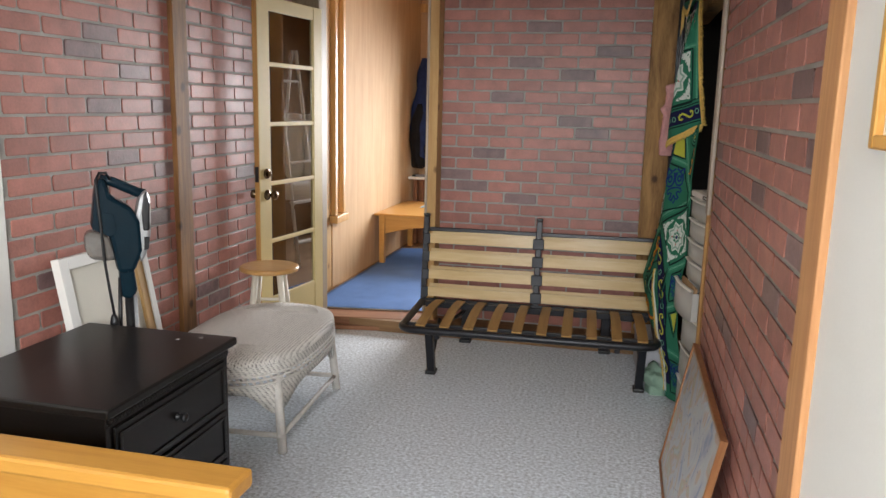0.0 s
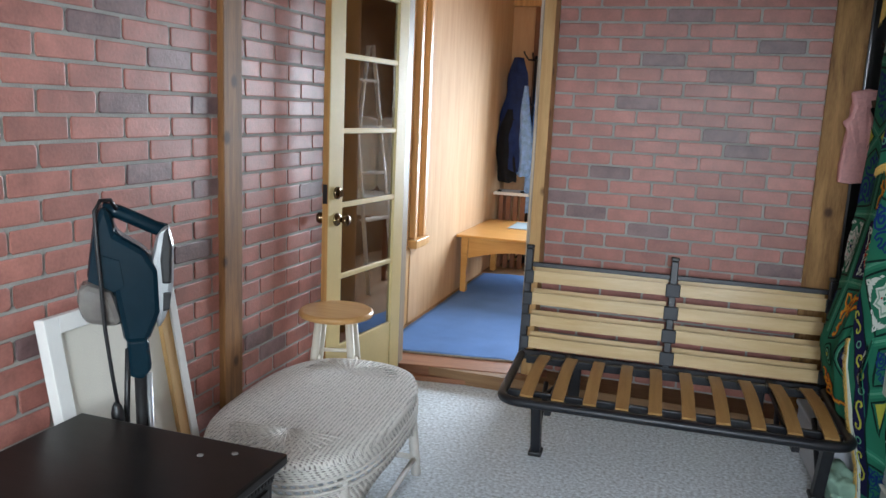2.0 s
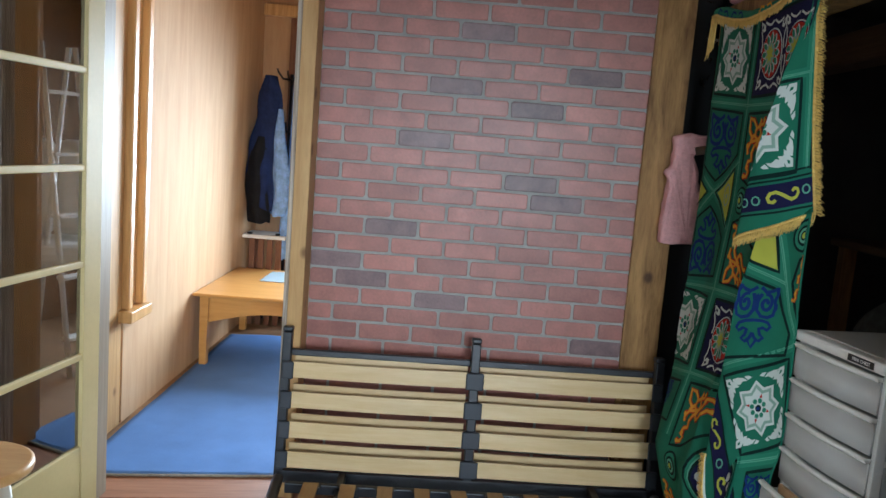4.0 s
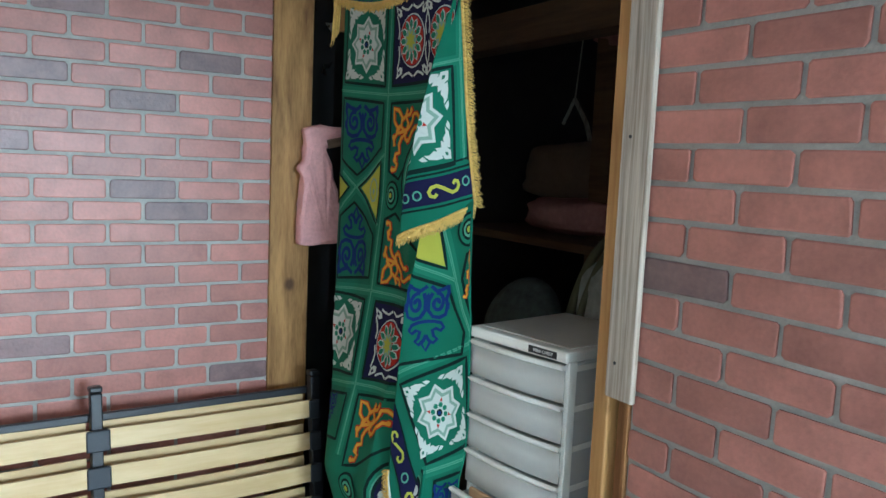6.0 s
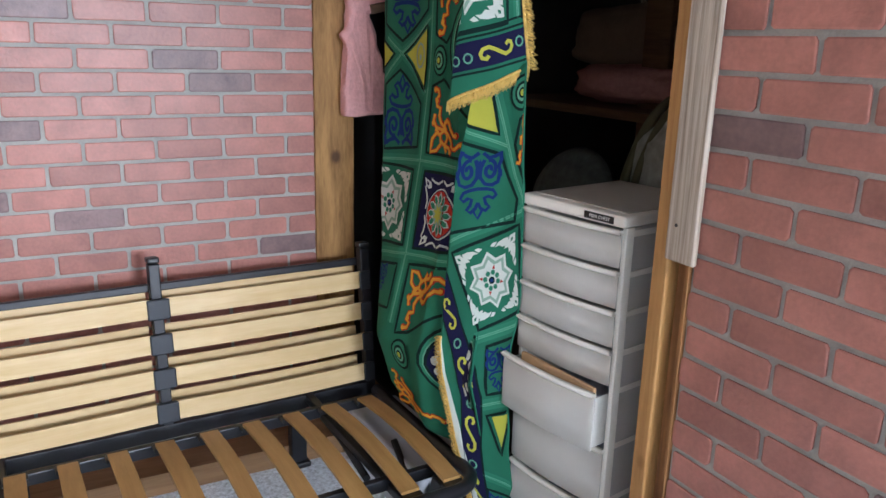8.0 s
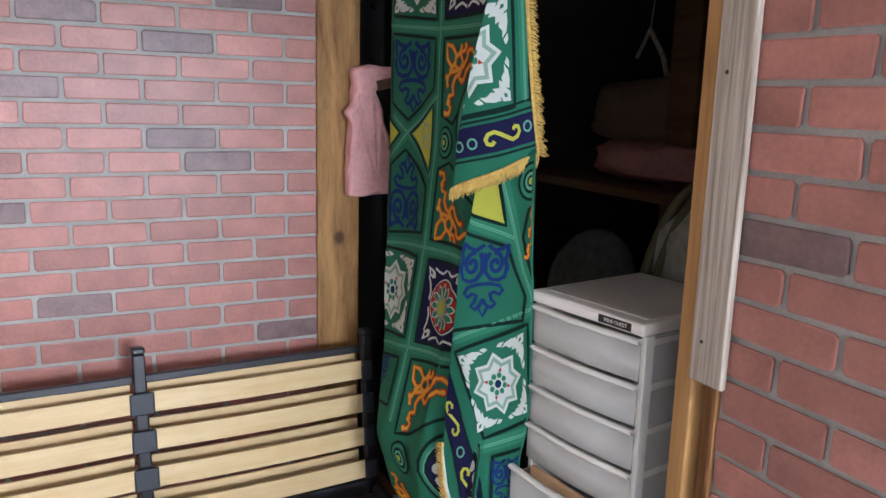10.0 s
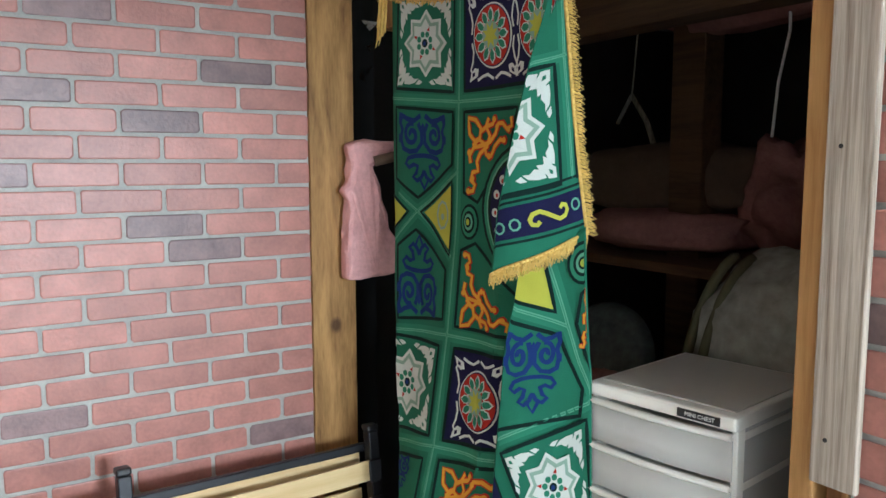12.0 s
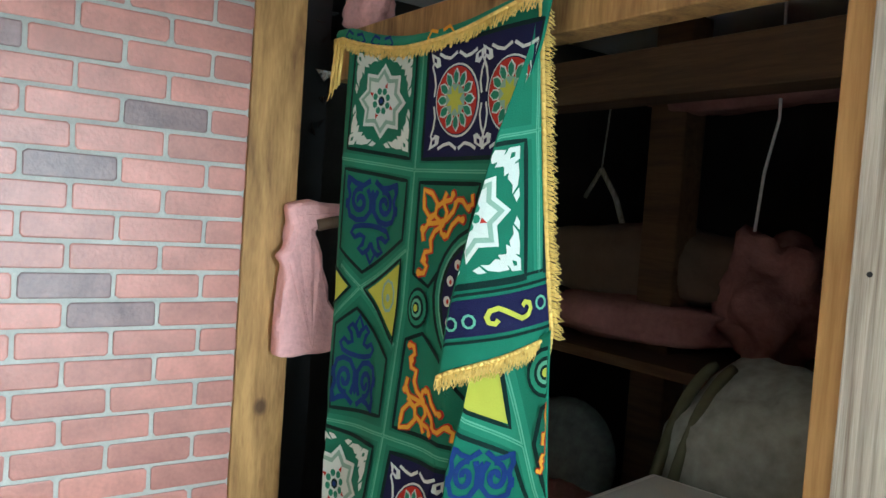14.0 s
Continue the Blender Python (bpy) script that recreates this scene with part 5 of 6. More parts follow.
DYE = {"green": cloth_stuff("cloth_green", (0.028, 0.16, 0.092)), "band": cloth_stuff("cloth_mid_green", (0.042, 0.215, 0.125)), "pale": cloth_stuff("cloth_pale_green", (0.15, 0.38, 0.25)),
       "black": cloth_stuff("cloth_black_green", (0.006, 0.022, 0.018)), "white": cloth_stuff("cloth_white", (0.62, 0.66, 0.60)), "sage": cloth_stuff("cloth_sage", (0.27, 0.40, 0.31)),
       "blue": cloth_stuff("cloth_blue", (0.012, 0.034, 0.15)), "navy": cloth_stuff("cloth_navy", (0.011, 0.011, 0.05)), "yellow": cloth_stuff("cloth_yellow", (0.46, 0.47, 0.06)),
       "orange": cloth_stuff("cloth_orange", (0.70, 0.33, 0.03)), "red": cloth_stuff("cloth_red", (0.42, 0.03, 0.018))}
M_FRINGE = material("gold_fringe", (0.72, 0.48, 0.12), 0.7, vary=0.2, scale=40)


class Sheet:
    """A hanging sheet, given as a point for each (across, height); printing goes on it in layers of flat shapes."""

    def __init__(self, surface, out):
        self.surface, self.out, self.ink, self.limits = surface, Vector(out), {}, None

    def at(self, u, z, layer=0):
        return Vector(self.surface(u, z)) + self.out * (0.0013 * layer)

    def quad(self, dye, layer, pts):
        if self.limits:
            lim = [sorted((self.limits[0](p[1]), self.limits[1](p[1]))) for p in pts]
            lim = [(q[0] + 0.003, q[1] - 0.003) for q in lim]
            if all(p[0] <= q[0] for p, q in zip(pts, lim)) or all(p[0] >= q[1] for p, q in zip(pts, lim)):
                return
            pts = [(min(max(p[0], q[0]), q[1]), p[1]) for p, q in zip(pts, lim)]
        bm = self.ink.setdefault(dye, bmesh.new())
        bm.faces.new([bm.verts.new(self.at(*p, layer)) for p in pts])

    def ribbon(self, dye, layer, pts, width, closed=False):
        pts = [Vector((p[0], p[1])) for p in pts]
        fine = []
        n = len(pts)
        for i in range(n if closed else n - 1):
            a, c = pts[i], pts[(i + 1) % n]
            k = max(1, int((c - a).length / 0.02))
            fine += [a.lerp(c, j / k) for j in range(k)]
        if not closed:
            fine.append(pts[-1])
        n = len(fine)
        edge = []
        for i, p in enumerate(fine):
            a = fine[(i - 1) % n] if closed or i else p
            c = fine[(i + 1) % n] if closed or i < n - 1 else p
            d = (c - a)
            d = d.normalized() if d.length > 1e-9 else Vector((1, 0))
            s = Vector((-d.y, d.x)) * width / 2
            edge.append((p + s, p - s))
        for i in range(n if closed else n - 1):
            a, c = edge[i], edge[(i + 1) % n]
            self.quad(dye, layer, (a[0], c[0], c[1], a[1]))

    def fan(self, dye, layer, pts, centre=None):
        raw = [Vector((p[0], p[1])) for p in pts]
        c = Vector(centre) if centre else sum(raw, Vector((0, 0))) / len(raw)
        pts = []
        for a, q in zip(raw, raw[1:] + raw[:1]):
            k = max(1, int((q - a).length / 0.02))
            pts += [a.lerp(q, j / k) for j in range(k)]
        reach = max((p - c).length for p in pts)
        steps = max(1, int(reach / 0.02))
        n = len(pts)
        for i in range(n):
            a, q = pts[i], pts[(i + 1) % n]
            for j in range(steps):
                f, g = j / steps, (j + 1) / steps
                if j == 0:
                    self.quad(dye, layer, (c, c.lerp(a, g), c.lerp(q, g)))
                else:
                    self.quad(dye, layer, (c.lerp(a, f), c.lerp(a, g), c.lerp(q, g), c.lerp(q, f)))

    def disc(self, dye, layer, c, r, n=16, ry=None):
        self.fan(dye, layer, [(c[0] + r * math.cos(2 * math.pi * i / n), c[1] + (ry or r) * math.sin(2 * math.pi * i / n)) for i in range(n)], c)

    def close(self, parent, name):
        for dye, bm in self.ink.items():
            ob = part(name + "_" + dye, bm, DYE[dye], parent)
            ob["kind"] = "stuff"


def square(tl, tr, br, bl):
    """Maps u to the side and v up, both from -0.5 to 0.5, into a four-cornered field."""
    tl, tr, br, bl = (Vector(p) for p in (tl, tr, br, bl))
    return lambda u, v: (bl.lerp(br, u + 0.5)).lerp(tl.lerp(tr, u + 0.5), v + 0.5)


def size_of(f):
    return ((f(0.5, 0) - f(-0.5, 0)).length * (f(0, 0.5) - f(0, -0.5)).length) ** 0.5


def frame_panel(sh, pts, ground="green"):
    """A bordered panel: ground, dark line round it."""
    c = sum((Vector(p) for p in pts), Vector((0, 0))) / len(pts)
    sh.fan(ground, 2, [Vector(p) for p in pts])
    sh.ribbon("black", 3, [c.lerp(Vector(p), 0.985) for p in pts], 0.0095, True)


def star(sh, f):
    """A white eight-pointed star in rings, with leaf sprays in the corners."""
    def pts(r0, r1, n=8):
        return [f((r0 if i % 2 == 0 else r1) * math.cos(math.pi * i / n), (r0 if i % 2 == 0 else r1) * math.sin(math.pi * i / n)) for i in range(2 * n)]
    sh.fan("white", 4, pts(0.385, 0.285), f(0, 0))
    sh.fan("sage", 5, pts(0.335, 0.245), f(0, 0))
    sh.fan("white", 6, pts(0.275, 0.20), f(0, 0))
    for i in range(8):
        a = math.pi * i / 4 + 0.39
        sh.fan("band", 7, [f(0.105 * math.cos(a) + 0.036 * math.cos(q), 0.105 * math.sin(a) + 0.036 * math.sin(q)) for q in [j * 0.785 for j in range(8)]])
        if i % 2:
            sh.fan("red", 7, [f(0.205 * math.cos(a), 0.205 * math.sin(a)), f(0.15 * math.cos(a + 0.16), 0.15 * math.sin(a + 0.16)), f(0.15 * math.cos(a - 0.16), 0.15 * math.sin(a - 0.16))])
    sh.fan("black", 7, [f(0.05 * math.cos(q), 0.05 * math.sin(q)) for q in [j * 0.63 for j in range(10)]])
    sh.fan("blue", 8, [f(0.028 * math.cos(q), 0.028 * math.sin(q)) for q in [j * 0.785 for j in range(8)]])
    for sx in (-1, 1):
        for sz in (-1, 1):
            P = lambda u, v: f(sx * u, sz * v)
            for flip in (0, 1):
                Q = (lambda u, v: P(v, u)) if flip else P
                sh.fan("white", 4, [Q(0.462, 0.36), Q(0.468, 0.27), Q(0.45, 0.18), Q(0.40, 0.12), Q(0.405, 0.19), Q(0.365, 0.24), Q(0.385, 0.325)])
                sh.fan("white", 4, [Q(0.44, 0.37), Q(0.40, 0.30), Q(0.335, 0.262), Q(0.338, 0.325), Q(0.38, 0.385)])
                sh.fan("white", 4, [Q(0.464, 0.165), Q(0.468, 0.10), Q(0.437, 0.055), Q(0.41, 0.11)])
            sh.fan("white", 5, [P(0.482, 0.482), P(0.475, 0.385), P(0.41, 0.345), P(0.33, 0.33), P(0.345, 0.41), P(0.385, 0.475)])
            sh.fan("green", 6, [P(0.44, 0.44), P(0.435, 0.405), P(0.39, 0.39), P(0.405, 0.435)])


def medallion(sh, f):
    s = size_of(f)
    ring = lambda r: [f(r * math.cos(2 * math.pi * i / 28), r * math.sin(2 * math.pi * i / 28)) for i in range(28)]
    sh.fan("white", 4, ring(0.46), f(0, 0))
    sh.fan("navy", 5, ring(0.435), f(0, 0))
    sh.fan("red", 6, ring(0.42), f(0, 0))
    for i in range(12):
        a = 2 * math.pi * i / 12
        g = lambda r, d: f(r * math.cos(a + d), r * math.sin(a + d))
        sh.fan("white", 7, [g(0.16, 0), g(0.24, 0.26), g(0.33, 0.20), g(0.40, 0), g(0.33, -0.20), g(0.24, -0.26)])
        sh.fan("band", 8, [g(0.18, 0), g(0.25, 0.19), g(0.32, 0.15), g(0.37, 0), g(0.32, -0.15), g(0.25, -0.19)])
    sh.fan("sage", 9, ring(0.20), f(0, 0))
    sh.fan("yellow", 10, [f((0.19 if i % 2 else 0.10) * math.cos(math.pi * i / 8), (0.19 if i % 2 else 0.10) * math.sin(math.pi * i / 8)) for i in range(16)], f(0, 0))
    for sx in (-1, 1):
        for sz in (-1, 1):
            P = lambda u, v: f(sx * u, sz * v)
            sh.ribbon("white", 4, [P(0.02, 0.60), P(0.16, 0.53), P(0.28, 0.55), P(0.40, 0.60)], 0.042 * s)
            sh.ribbon("white", 4, [P(0.50, 0.06), P(0.47, 0.20), P(0.50, 0.34), P(0.55, 0.44), P(0.50, 0.52)], 0.036 * s)
            sh.fan("white", 5, [P(0.36, 0.44), P(0.45, 0.42), P(0.54, 0.50), P(0.58, 0.62), P(0.48, 0.58), P(0.38, 0.54)])
            sh.fan("navy", 6, [P(0.44, 0.48), P(0.50, 0.50), P(0.50, 0.56), P(0.44, 0.53)])


def spiral(f, cx, cy, r, turns, start, hand, n=26):
    return [f(cx + r * (1 - 0.82 * i / n) * math.cos(start + hand * turns * 2 * math.pi * i / n), cy + r * (1 - 0.82 * i / n) * math.sin(start + hand * turns * 2 * math.pi * i / n)) for i in range(n + 1)]


def scrollwork(sh, f, flip=1):
    """Blue scrolls: a crowned pair of spirals over a smaller knot that ends in a leaf."""
    g = lambda u, v: f(u, flip * v)
    w = 0.064 * size_of(f)
    for s in (-1, 1):
        m = lambda u, v: g(s * u, v)
        sh.ribbon("blue", 4, spiral(m, 0.22, 0.20, 0.15, 1.35, 1.9, -1), w)
        sh.ribbon("blue", 4, [m(0.04, 0.45), m(0.17, 0.38), m(0.30, 0.40), m(0.44, 0.45), m(0.46, 0.36), m(0.41, 0.26), m(0.45, 0.14), m(0.40, 0.02), m(0.27, -0.02), m(0.13, 0.0), m(0.03, 0.10), m(0.03, 0.24), m(0.09, 0.35)], w)
        sh.fan("blue", 4, [m(0.36, 0.46), m(0.47, 0.48), m(0.49, 0.38), m(0.42, 0.35)])
        sh.fan("blue", 4, [m(0.40, 0.22), m(0.50, 0.20), m(0.50, 0.10), m(0.42, 0.08)])
        sh.ribbon("blue", 4, [m(0.0, -0.06), m(0.16, -0.07), m(0.30, -0.10), m(0.36, -0.17), m(0.29, -0.22), m(0.20, -0.18), m(0.12, -0.20), m(0.15, -0.29), m(0.22, -0.34), m(0.14, -0.39), m(0.05, -0.34), m(0.0, -0.26)], w * 0.9)
    sh.fan("blue", 4, [g(0, 0.36), g(0.06, 0.28), g(0, 0.18), g(-0.06, 0.28)])
    sh.ribbon("blue", 4, [g(0, -0.27), g(0.08, -0.38), g(0, -0.49), g(-0.08, -0.38)], w * 0.8, True)


def arabesque(sh, f):
    """Orange knot work outlined in red; it fills a corner, tall at the side."""
    w = 0.042 * size_of(f)
    strands = ([(-0.46, -0.47), (-0.36, -0.46), (-0.32, -0.38), (-0.40, -0.32), (-0.36, -0.22), (-0.26, -0.20), (-0.28, -0.08), (-0.22, 0.02), (-0.08, 0.10), (-0.02, 0.24), (-0.10, 0.36), (-0.04, 0.46)],
               [(-0.40, -0.10), (-0.42, 0.0), (-0.34, 0.10), (-0.18, 0.12), (-0.02, 0.16), (0.10, 0.26), (0.16, 0.38), (0.26, 0.38), (0.36, 0.30), (0.46, 0.34), (0.44, 0.45)],
               [(-0.36, 0.12), (-0.24, 0.20), (-0.14, 0.14), (-0.10, 0.0), (0.0, -0.02), (0.08, 0.10), (0.20, 0.18), (0.30, 0.16)],
               [(-0.20, 0.30), (-0.08, 0.36), (0.04, 0.38), (0.10, 0.46)])
    drop = [(-0.44, 0.48), (-0.30, 0.45), (-0.20, 0.34), (-0.22, 0.22), (-0.32, 0.18), (-0.42, 0.28)]
    for path in strands:
        sh.ribbon("red", 4, [f(*p) for p in path], w * 2.1)
    sh.ribbon("red", 4, [f(*p) for p in drop], w * 2.0, True)
    for path in strands:
        sh.ribbon("orange", 5, [f(*p) for p in path], w * 1.25)
    sh.ribbon("orange", 5, [f(*p) for p in drop], w * 1.25, True)
    for u, v in ((-0.36, -0.30), (-0.42, 0.04), (0.14, 0.34), (0.40, 0.30), (-0.04, -0.02), (-0.44, -0.46), (0.30, 0.17), (0.08, 0.44)):
        sh.disc("red", 4, f(u, v), w * 1.45, 8)
        sh.disc("orange", 6, f(u, v), w * 0.95, 8)


def ess(sh, a, c, tall):
    """A yellow S scroll lying along a band from a to c."""
    a, c = Vector(a), Vector(c)
    d = (c - a)
    s = Vector((-d.y, d.x)).normalized() * tall
    f = lambda u, v: a.lerp(c, u + 0.5) + s * v
    pts = [(-0.28, 0.10), (-0.36, 0.22), (-0.46, 0.12), (-0.47, -0.10), (-0.38, -0.30), (-0.22, -0.32), (-0.08, -0.12), (0.08, 0.14), (0.22, 0.34), (0.38, 0.30), (0.47, 0.10), (0.46, -0.12), (0.36, -0.22), (0.28, -0.10)]
    sh.ribbon("yellow", 5, [f(*p) for p in pts], tall * 0.20)


def ringlet(sh, c, r):
    sh.ribbon("pale", 5, [(c[0] + r * math.cos(a), c[1] + r * 1.15 * math.sin(a)) for a in [i * 0.7 for i in range(9)]], r * 0.45, True)


def target(sh, c, r, ry, layer=4, heart="yellow"):
    """Rings in one another."""
    for i, (k, dye) in enumerate(((1.0, "black"), (0.84, "band"), (0.62, "black"), (0.46, "pale"), (0.30, "black"), (0.18, heart))):
        sh.disc(dye, layer + i, c, r * k, 18, ry * k)


def bordered(sh, pts, width=0.034):
    """A band between panels: mid green with a pale line down its middle."""
    sh.ribbon("band", 1, pts, width)
    sh.ribbon("pale", 2, pts, width * 0.24)
    sh.ribbon("band", 3, pts, width * 0.06)


def sheet_mesh(sh, left, right, top, bottom, nu=36, nz=96):
    """The cloth itself, with a thickness; top and bottom go by the share of the width."""
    bm = bmesh.new()
    rows = []
    for j in range(nz + 1):
        row = []
        for i in range(nu + 1):
            q = i / nu
            z = top(q) + (bottom(q) - top(q)) * j / nz
            row.append(bm.verts.new(sh.at(left(z) + (right(z) - left(z)) * q, z)))
        rows.append(row)
    for a, c in zip(rows, rows[1:]):
        for i in range(nu):
            bm.faces.new((a[i], a[i + 1], c[i + 1], c[i])).smooth = True
    r = bmesh.ops.extrude_face_region(bm, geom=bm.faces[:])
    for v in r["geom"]:
        if isinstance(v, bmesh.types.BMVert):
            v.co -= sh.out * 0.0025
    return bm


def line(*knots):
    zs, ys = [k[0] for k in knots], [k[1] for k in knots]
    return lambda z: float(np.interp(z, zs, ys))


def fringe(bm, a, c, count, length, out, rnd):
    """Looped gold threads under a braid."""
    a, c = Vector(a), Vector(c)
    tube(bm, [a, a.lerp(c, 0.5), c], 0.0045, 6)
    along = (c - a).normalized()
    for i in range(count):
        p = a.lerp(c, (i + rnd.random() * 0.5) / count)
        e = Vector(out) * length * (0.75 + 0.45 * rnd.random()) + Vector((-0.004 * rnd.random(), 0.004 * (rnd.random() - 0.5), 0.004 * (rnd.random() - 0.5)))
        w = along * 0.0032
        tube(bm, [p - w, p - w * 1.4 + e * 0.6, p + e, p + w * 1.4 + e * 0.6, p + w], 0.0014, 4)


def build_curtain():
    t = thing("hanging_cloth", "green patterned cotton cloth with gold fringe, draped over opening", "cloth", (0, 0, 0))
    base = line((0.0, 0.535), (0.2, 0.51), (0.4, 0.455), (0.6, 0.42), (0.9, 0.487), (1.2, 0.538), (1.5, 0.56), (3, 0.568))
    fold = lambda y, z: 0.009 * math.sin((y - 4.2) * 21 + 0.8 * z) * min(1, max(0.25, (2.25 - z))) + 0.005 * math.sin((y - 4.2) * 9 - 2.2 * z + 1)
    tuck = line((1.30, 1.0), (1.50, 0.0))
    A = Sheet(lambda y, z: (base(z) + fold(y, z) + 0.065 * tuck(z) * min(1, max(0, (4.47 - y) / 0.10)), y, z), (-1, 0, 0))
    la = line((0.30, 4.42), (0.35, 4.56), (0.40, 4.66), (0.53, 4.70), (0.72, 4.80), (0.86, 4.862), (1.0, 4.90), (1.234, 4.965), (1.5, 5.0), (1.7, 5.015), (2.2, 5.03))
    ra = line((0.3, 4.20), (1.0, 4.30), (1.4, 4.33), (1.53, 4.40), (1.68, 4.37), (1.894, 4.30), (2.08, 4.245), (2.2, 4.225))
    part("back_fall", sheet_mesh(A, la, ra, lambda q: 2.205 - 0.22 * q * (1 - q) - 0.03 * q, lambda q: 0.44 - 0.10 * math.sin(3.1 * min(1, q * 1.3))), DYE["green"], t)
    A.limits = (la, ra)
    mid = [(4.655, 2.13), (4.66, 1.823), (4.67, 1.195), (4.657, 0.893), (4.66, 0.66)]
    for pts in (mid, [(5.03, 1.862), (4.661, 1.827), (4.30, 1.82)], [(4.98, 1.16), (4.668, 1.195), (4.36, 1.203)], [(4.88, 0.848), (4.657, 0.893), (4.33, 0.93)],
                [(4.972, 1.575), (4.877, 1.525), (4.68, 1.408)], [(4.658, 1.644), (4.877, 1.525), (4.985, 1.434)]):
        bordered(A, pts)
    frame_panel(A, [(4.985, 2.165), (4.68, 2.112), (4.682, 1.852), (4.99, 1.886)])
    star(A, square((4.972, 2.145), (4.692, 2.105), (4.685, 1.865), (4.985, 1.892)))
    frame_panel(A, [(4.632, 2.105), (4.24, 2.115), (4.28, 1.848), (4.632, 1.85)], "navy")
    medallion(A, square((4.598, 2.070), (4.418, 2.062), (4.402, 1.888), (4.588, 1.892)))
    medallion(A, square((4.402, 2.064), (4.235, 2.058), (4.225, 1.888), (4.386, 1.888)))
    frame_panel(A, [(4.992, 1.835), (4.686, 1.803), (4.688, 1.66), (4.872, 1.562), (4.985, 1.618)])
    scrollwork(A, square((4.975, 1.822), (4.725, 1.80), (4.725, 1.588), (4.955, 1.588)))
    A.fan("yellow", 4, [(4.84, 1.522), (4.692, 1.602), (4.69, 1.428)])
    A.ribbon("black", 5, [(4.856, 1.522), (4.684, 1.615), (4.684, 1.412)], 0.008, True)
    A.ribbon("sage", 5, [(4.735 + 0.032 * math.cos(q), 1.52 + 0.038 * math.sin(q)) for q in [i * 0.7 for i in range(9)]], 0.008, True)
    A.disc("sage", 5, (4.735, 1.515), 0.010, 8)
    A.fan("yellow", 4, [(4.995, 1.558), (4.925, 1.522), (4.985, 1.474)])
    A.ribbon("black", 5, [(5.0, 1.57), (4.912, 1.522), (4.992, 1.465)], 0.008)
    frame_panel(A, [(4.965, 1.418), (4.879, 1.472), (4.70, 1.372), (4.695, 1.232), (4.94, 1.196)])
    scrollwork(A, square((4.96, 1.455), (4.76, 1.455), (4.735, 1.225), (4.945, 1.205)), -1)
    frame_panel(A, [(4.632, 1.80), (4.389, 1.798), (4.424, 1.69), (4.53, 1.61), (4.575, 1.56), (4.632, 1.585)])
    arabesque(A, square((4.62, 1.785), (4.402, 1.785), (4.402, 1.59), (4.62, 1.582)))
    target(A, (4.604, 1.509), 0.037, 0.048)
    frame_panel(A, [(4.636, 1.432), (4.58, 1.455), (4.50, 1.40), (4.40, 1.33), (4.38, 1.228), (4.64, 1.222)])
    arabesque(A, square((4.628, 1.225), (4.42, 1.232), (4.46, 1.42), (4.622, 1.43)))
    for i, (k, dye) in enumerate(((1.0, "black"), (0.94, "band"), (0.87, "pale"), (0.83, "black"), (0.76, "navy"))):
        A.disc(dye, 4 + i, (4.37, 1.545), 0.185 * k, 30, 0.165 * k)
    for i in range(14):
        q = 0.45 * i - 1.4
        A.disc("white", 9, (4.37 + 0.116 * math.cos(q), 1.545 + 0.104 * math.sin(q)), 0.016, 9, 0.012)
        A.disc("red", 10, (4.37 + 0.112 * math.cos(q), 1.545 + 0.10 * math.sin(q)), 0.006, 6)
    frame_panel(A, [(5.06, 1.145), (4.697, 1.162), (4.68, 0.914), (4.98, 0.868)])
    star(A, square((5.03, 1.142), (4.706, 1.152), (4.69, 0.922), (4.965, 0.878)))
    frame_panel(A, [(4.634, 1.168), (4.34, 1.182), (4.30, 0.965), (4.628, 0.915)], "navy")
    medallion(A, square((4.605, 1.128), (4.44, 1.14), (4.41, 0.975), (4.585, 0.955)))
    medallion(A, square((4.42, 1.138), (4.27, 1.145), (4.26, 0.99), (4.385, 0.978)))
    frame_panel(A, [(4.87, 0.812), (4.69, 0.852), (4.69, 0.70), (4.80, 0.68)])
    scrollwork(A, square((4.90, 0.80), (4.764, 0.835), (4.735, 0.74), (4.857, 0.711)))
    frame_panel(A, [(4.628, 0.866), (4.37, 0.91), (4.33, 0.80), (4.434, 0.745), (4.56, 0.655), (4.625, 0.635)])
    arabesque(A, square((4.615, 0.85), (4.395, 0.895), (4.37, 0.72), (4.60, 0.655)))
    target(A, (4.582, 0.575), 0.05, 0.052)
    for i, (k, dye) in enumerate(((1.0, "black"), (0.92, "band"), (0.84, "pale"), (0.80, "black"), (0.72, "navy"))):
        A.disc(dye, 4 + i, (4.315, 0.62), 0.15 * k, 26, 0.125 * k)
    for i in range(12):
        q = 0.52 * i
        A.disc("white", 9, (4.315 + 0.08 * math.cos(q), 0.62 + 0.066 * math.sin(q)), 0.016, 9)
    arabesque(A, square((4.63, 0.385), (4.66, 0.50), (4.50, 0.50), (4.38, 0.40)))
    A.close(t, "print")

    # folded flap that hangs in front, across from its free edge
    def flap(u, z):
        k = u / 0.262
        return ((1 - k) ** 2 * 0.655 + 2 * k * (1 - k) * 0.53 + k * k * 0.475 + 0.006 * math.sin(u * 34 + 2 * z), (1 - k) ** 2 * 4.232 + 2 * k * (1 - k) * 4.238 + k * k * 4.385, z)
    B = Sheet(flap, Vector((-0.72, -0.69, 0)))
    rb = line((1.40, 0.004), (1.504, 0.02), (1.824, 0.07), (1.992, 0.094), (2.15, 0.114))
    lb = line((1.36, 0.272), (1.403, 0.262), (1.546, 0.248), (1.683, 0.221), (1.887, 0.178), (2.079, 0.124), (2.15, 0.116))
    low = lambda q: 1.400 + 0.104 * q ** 0.8
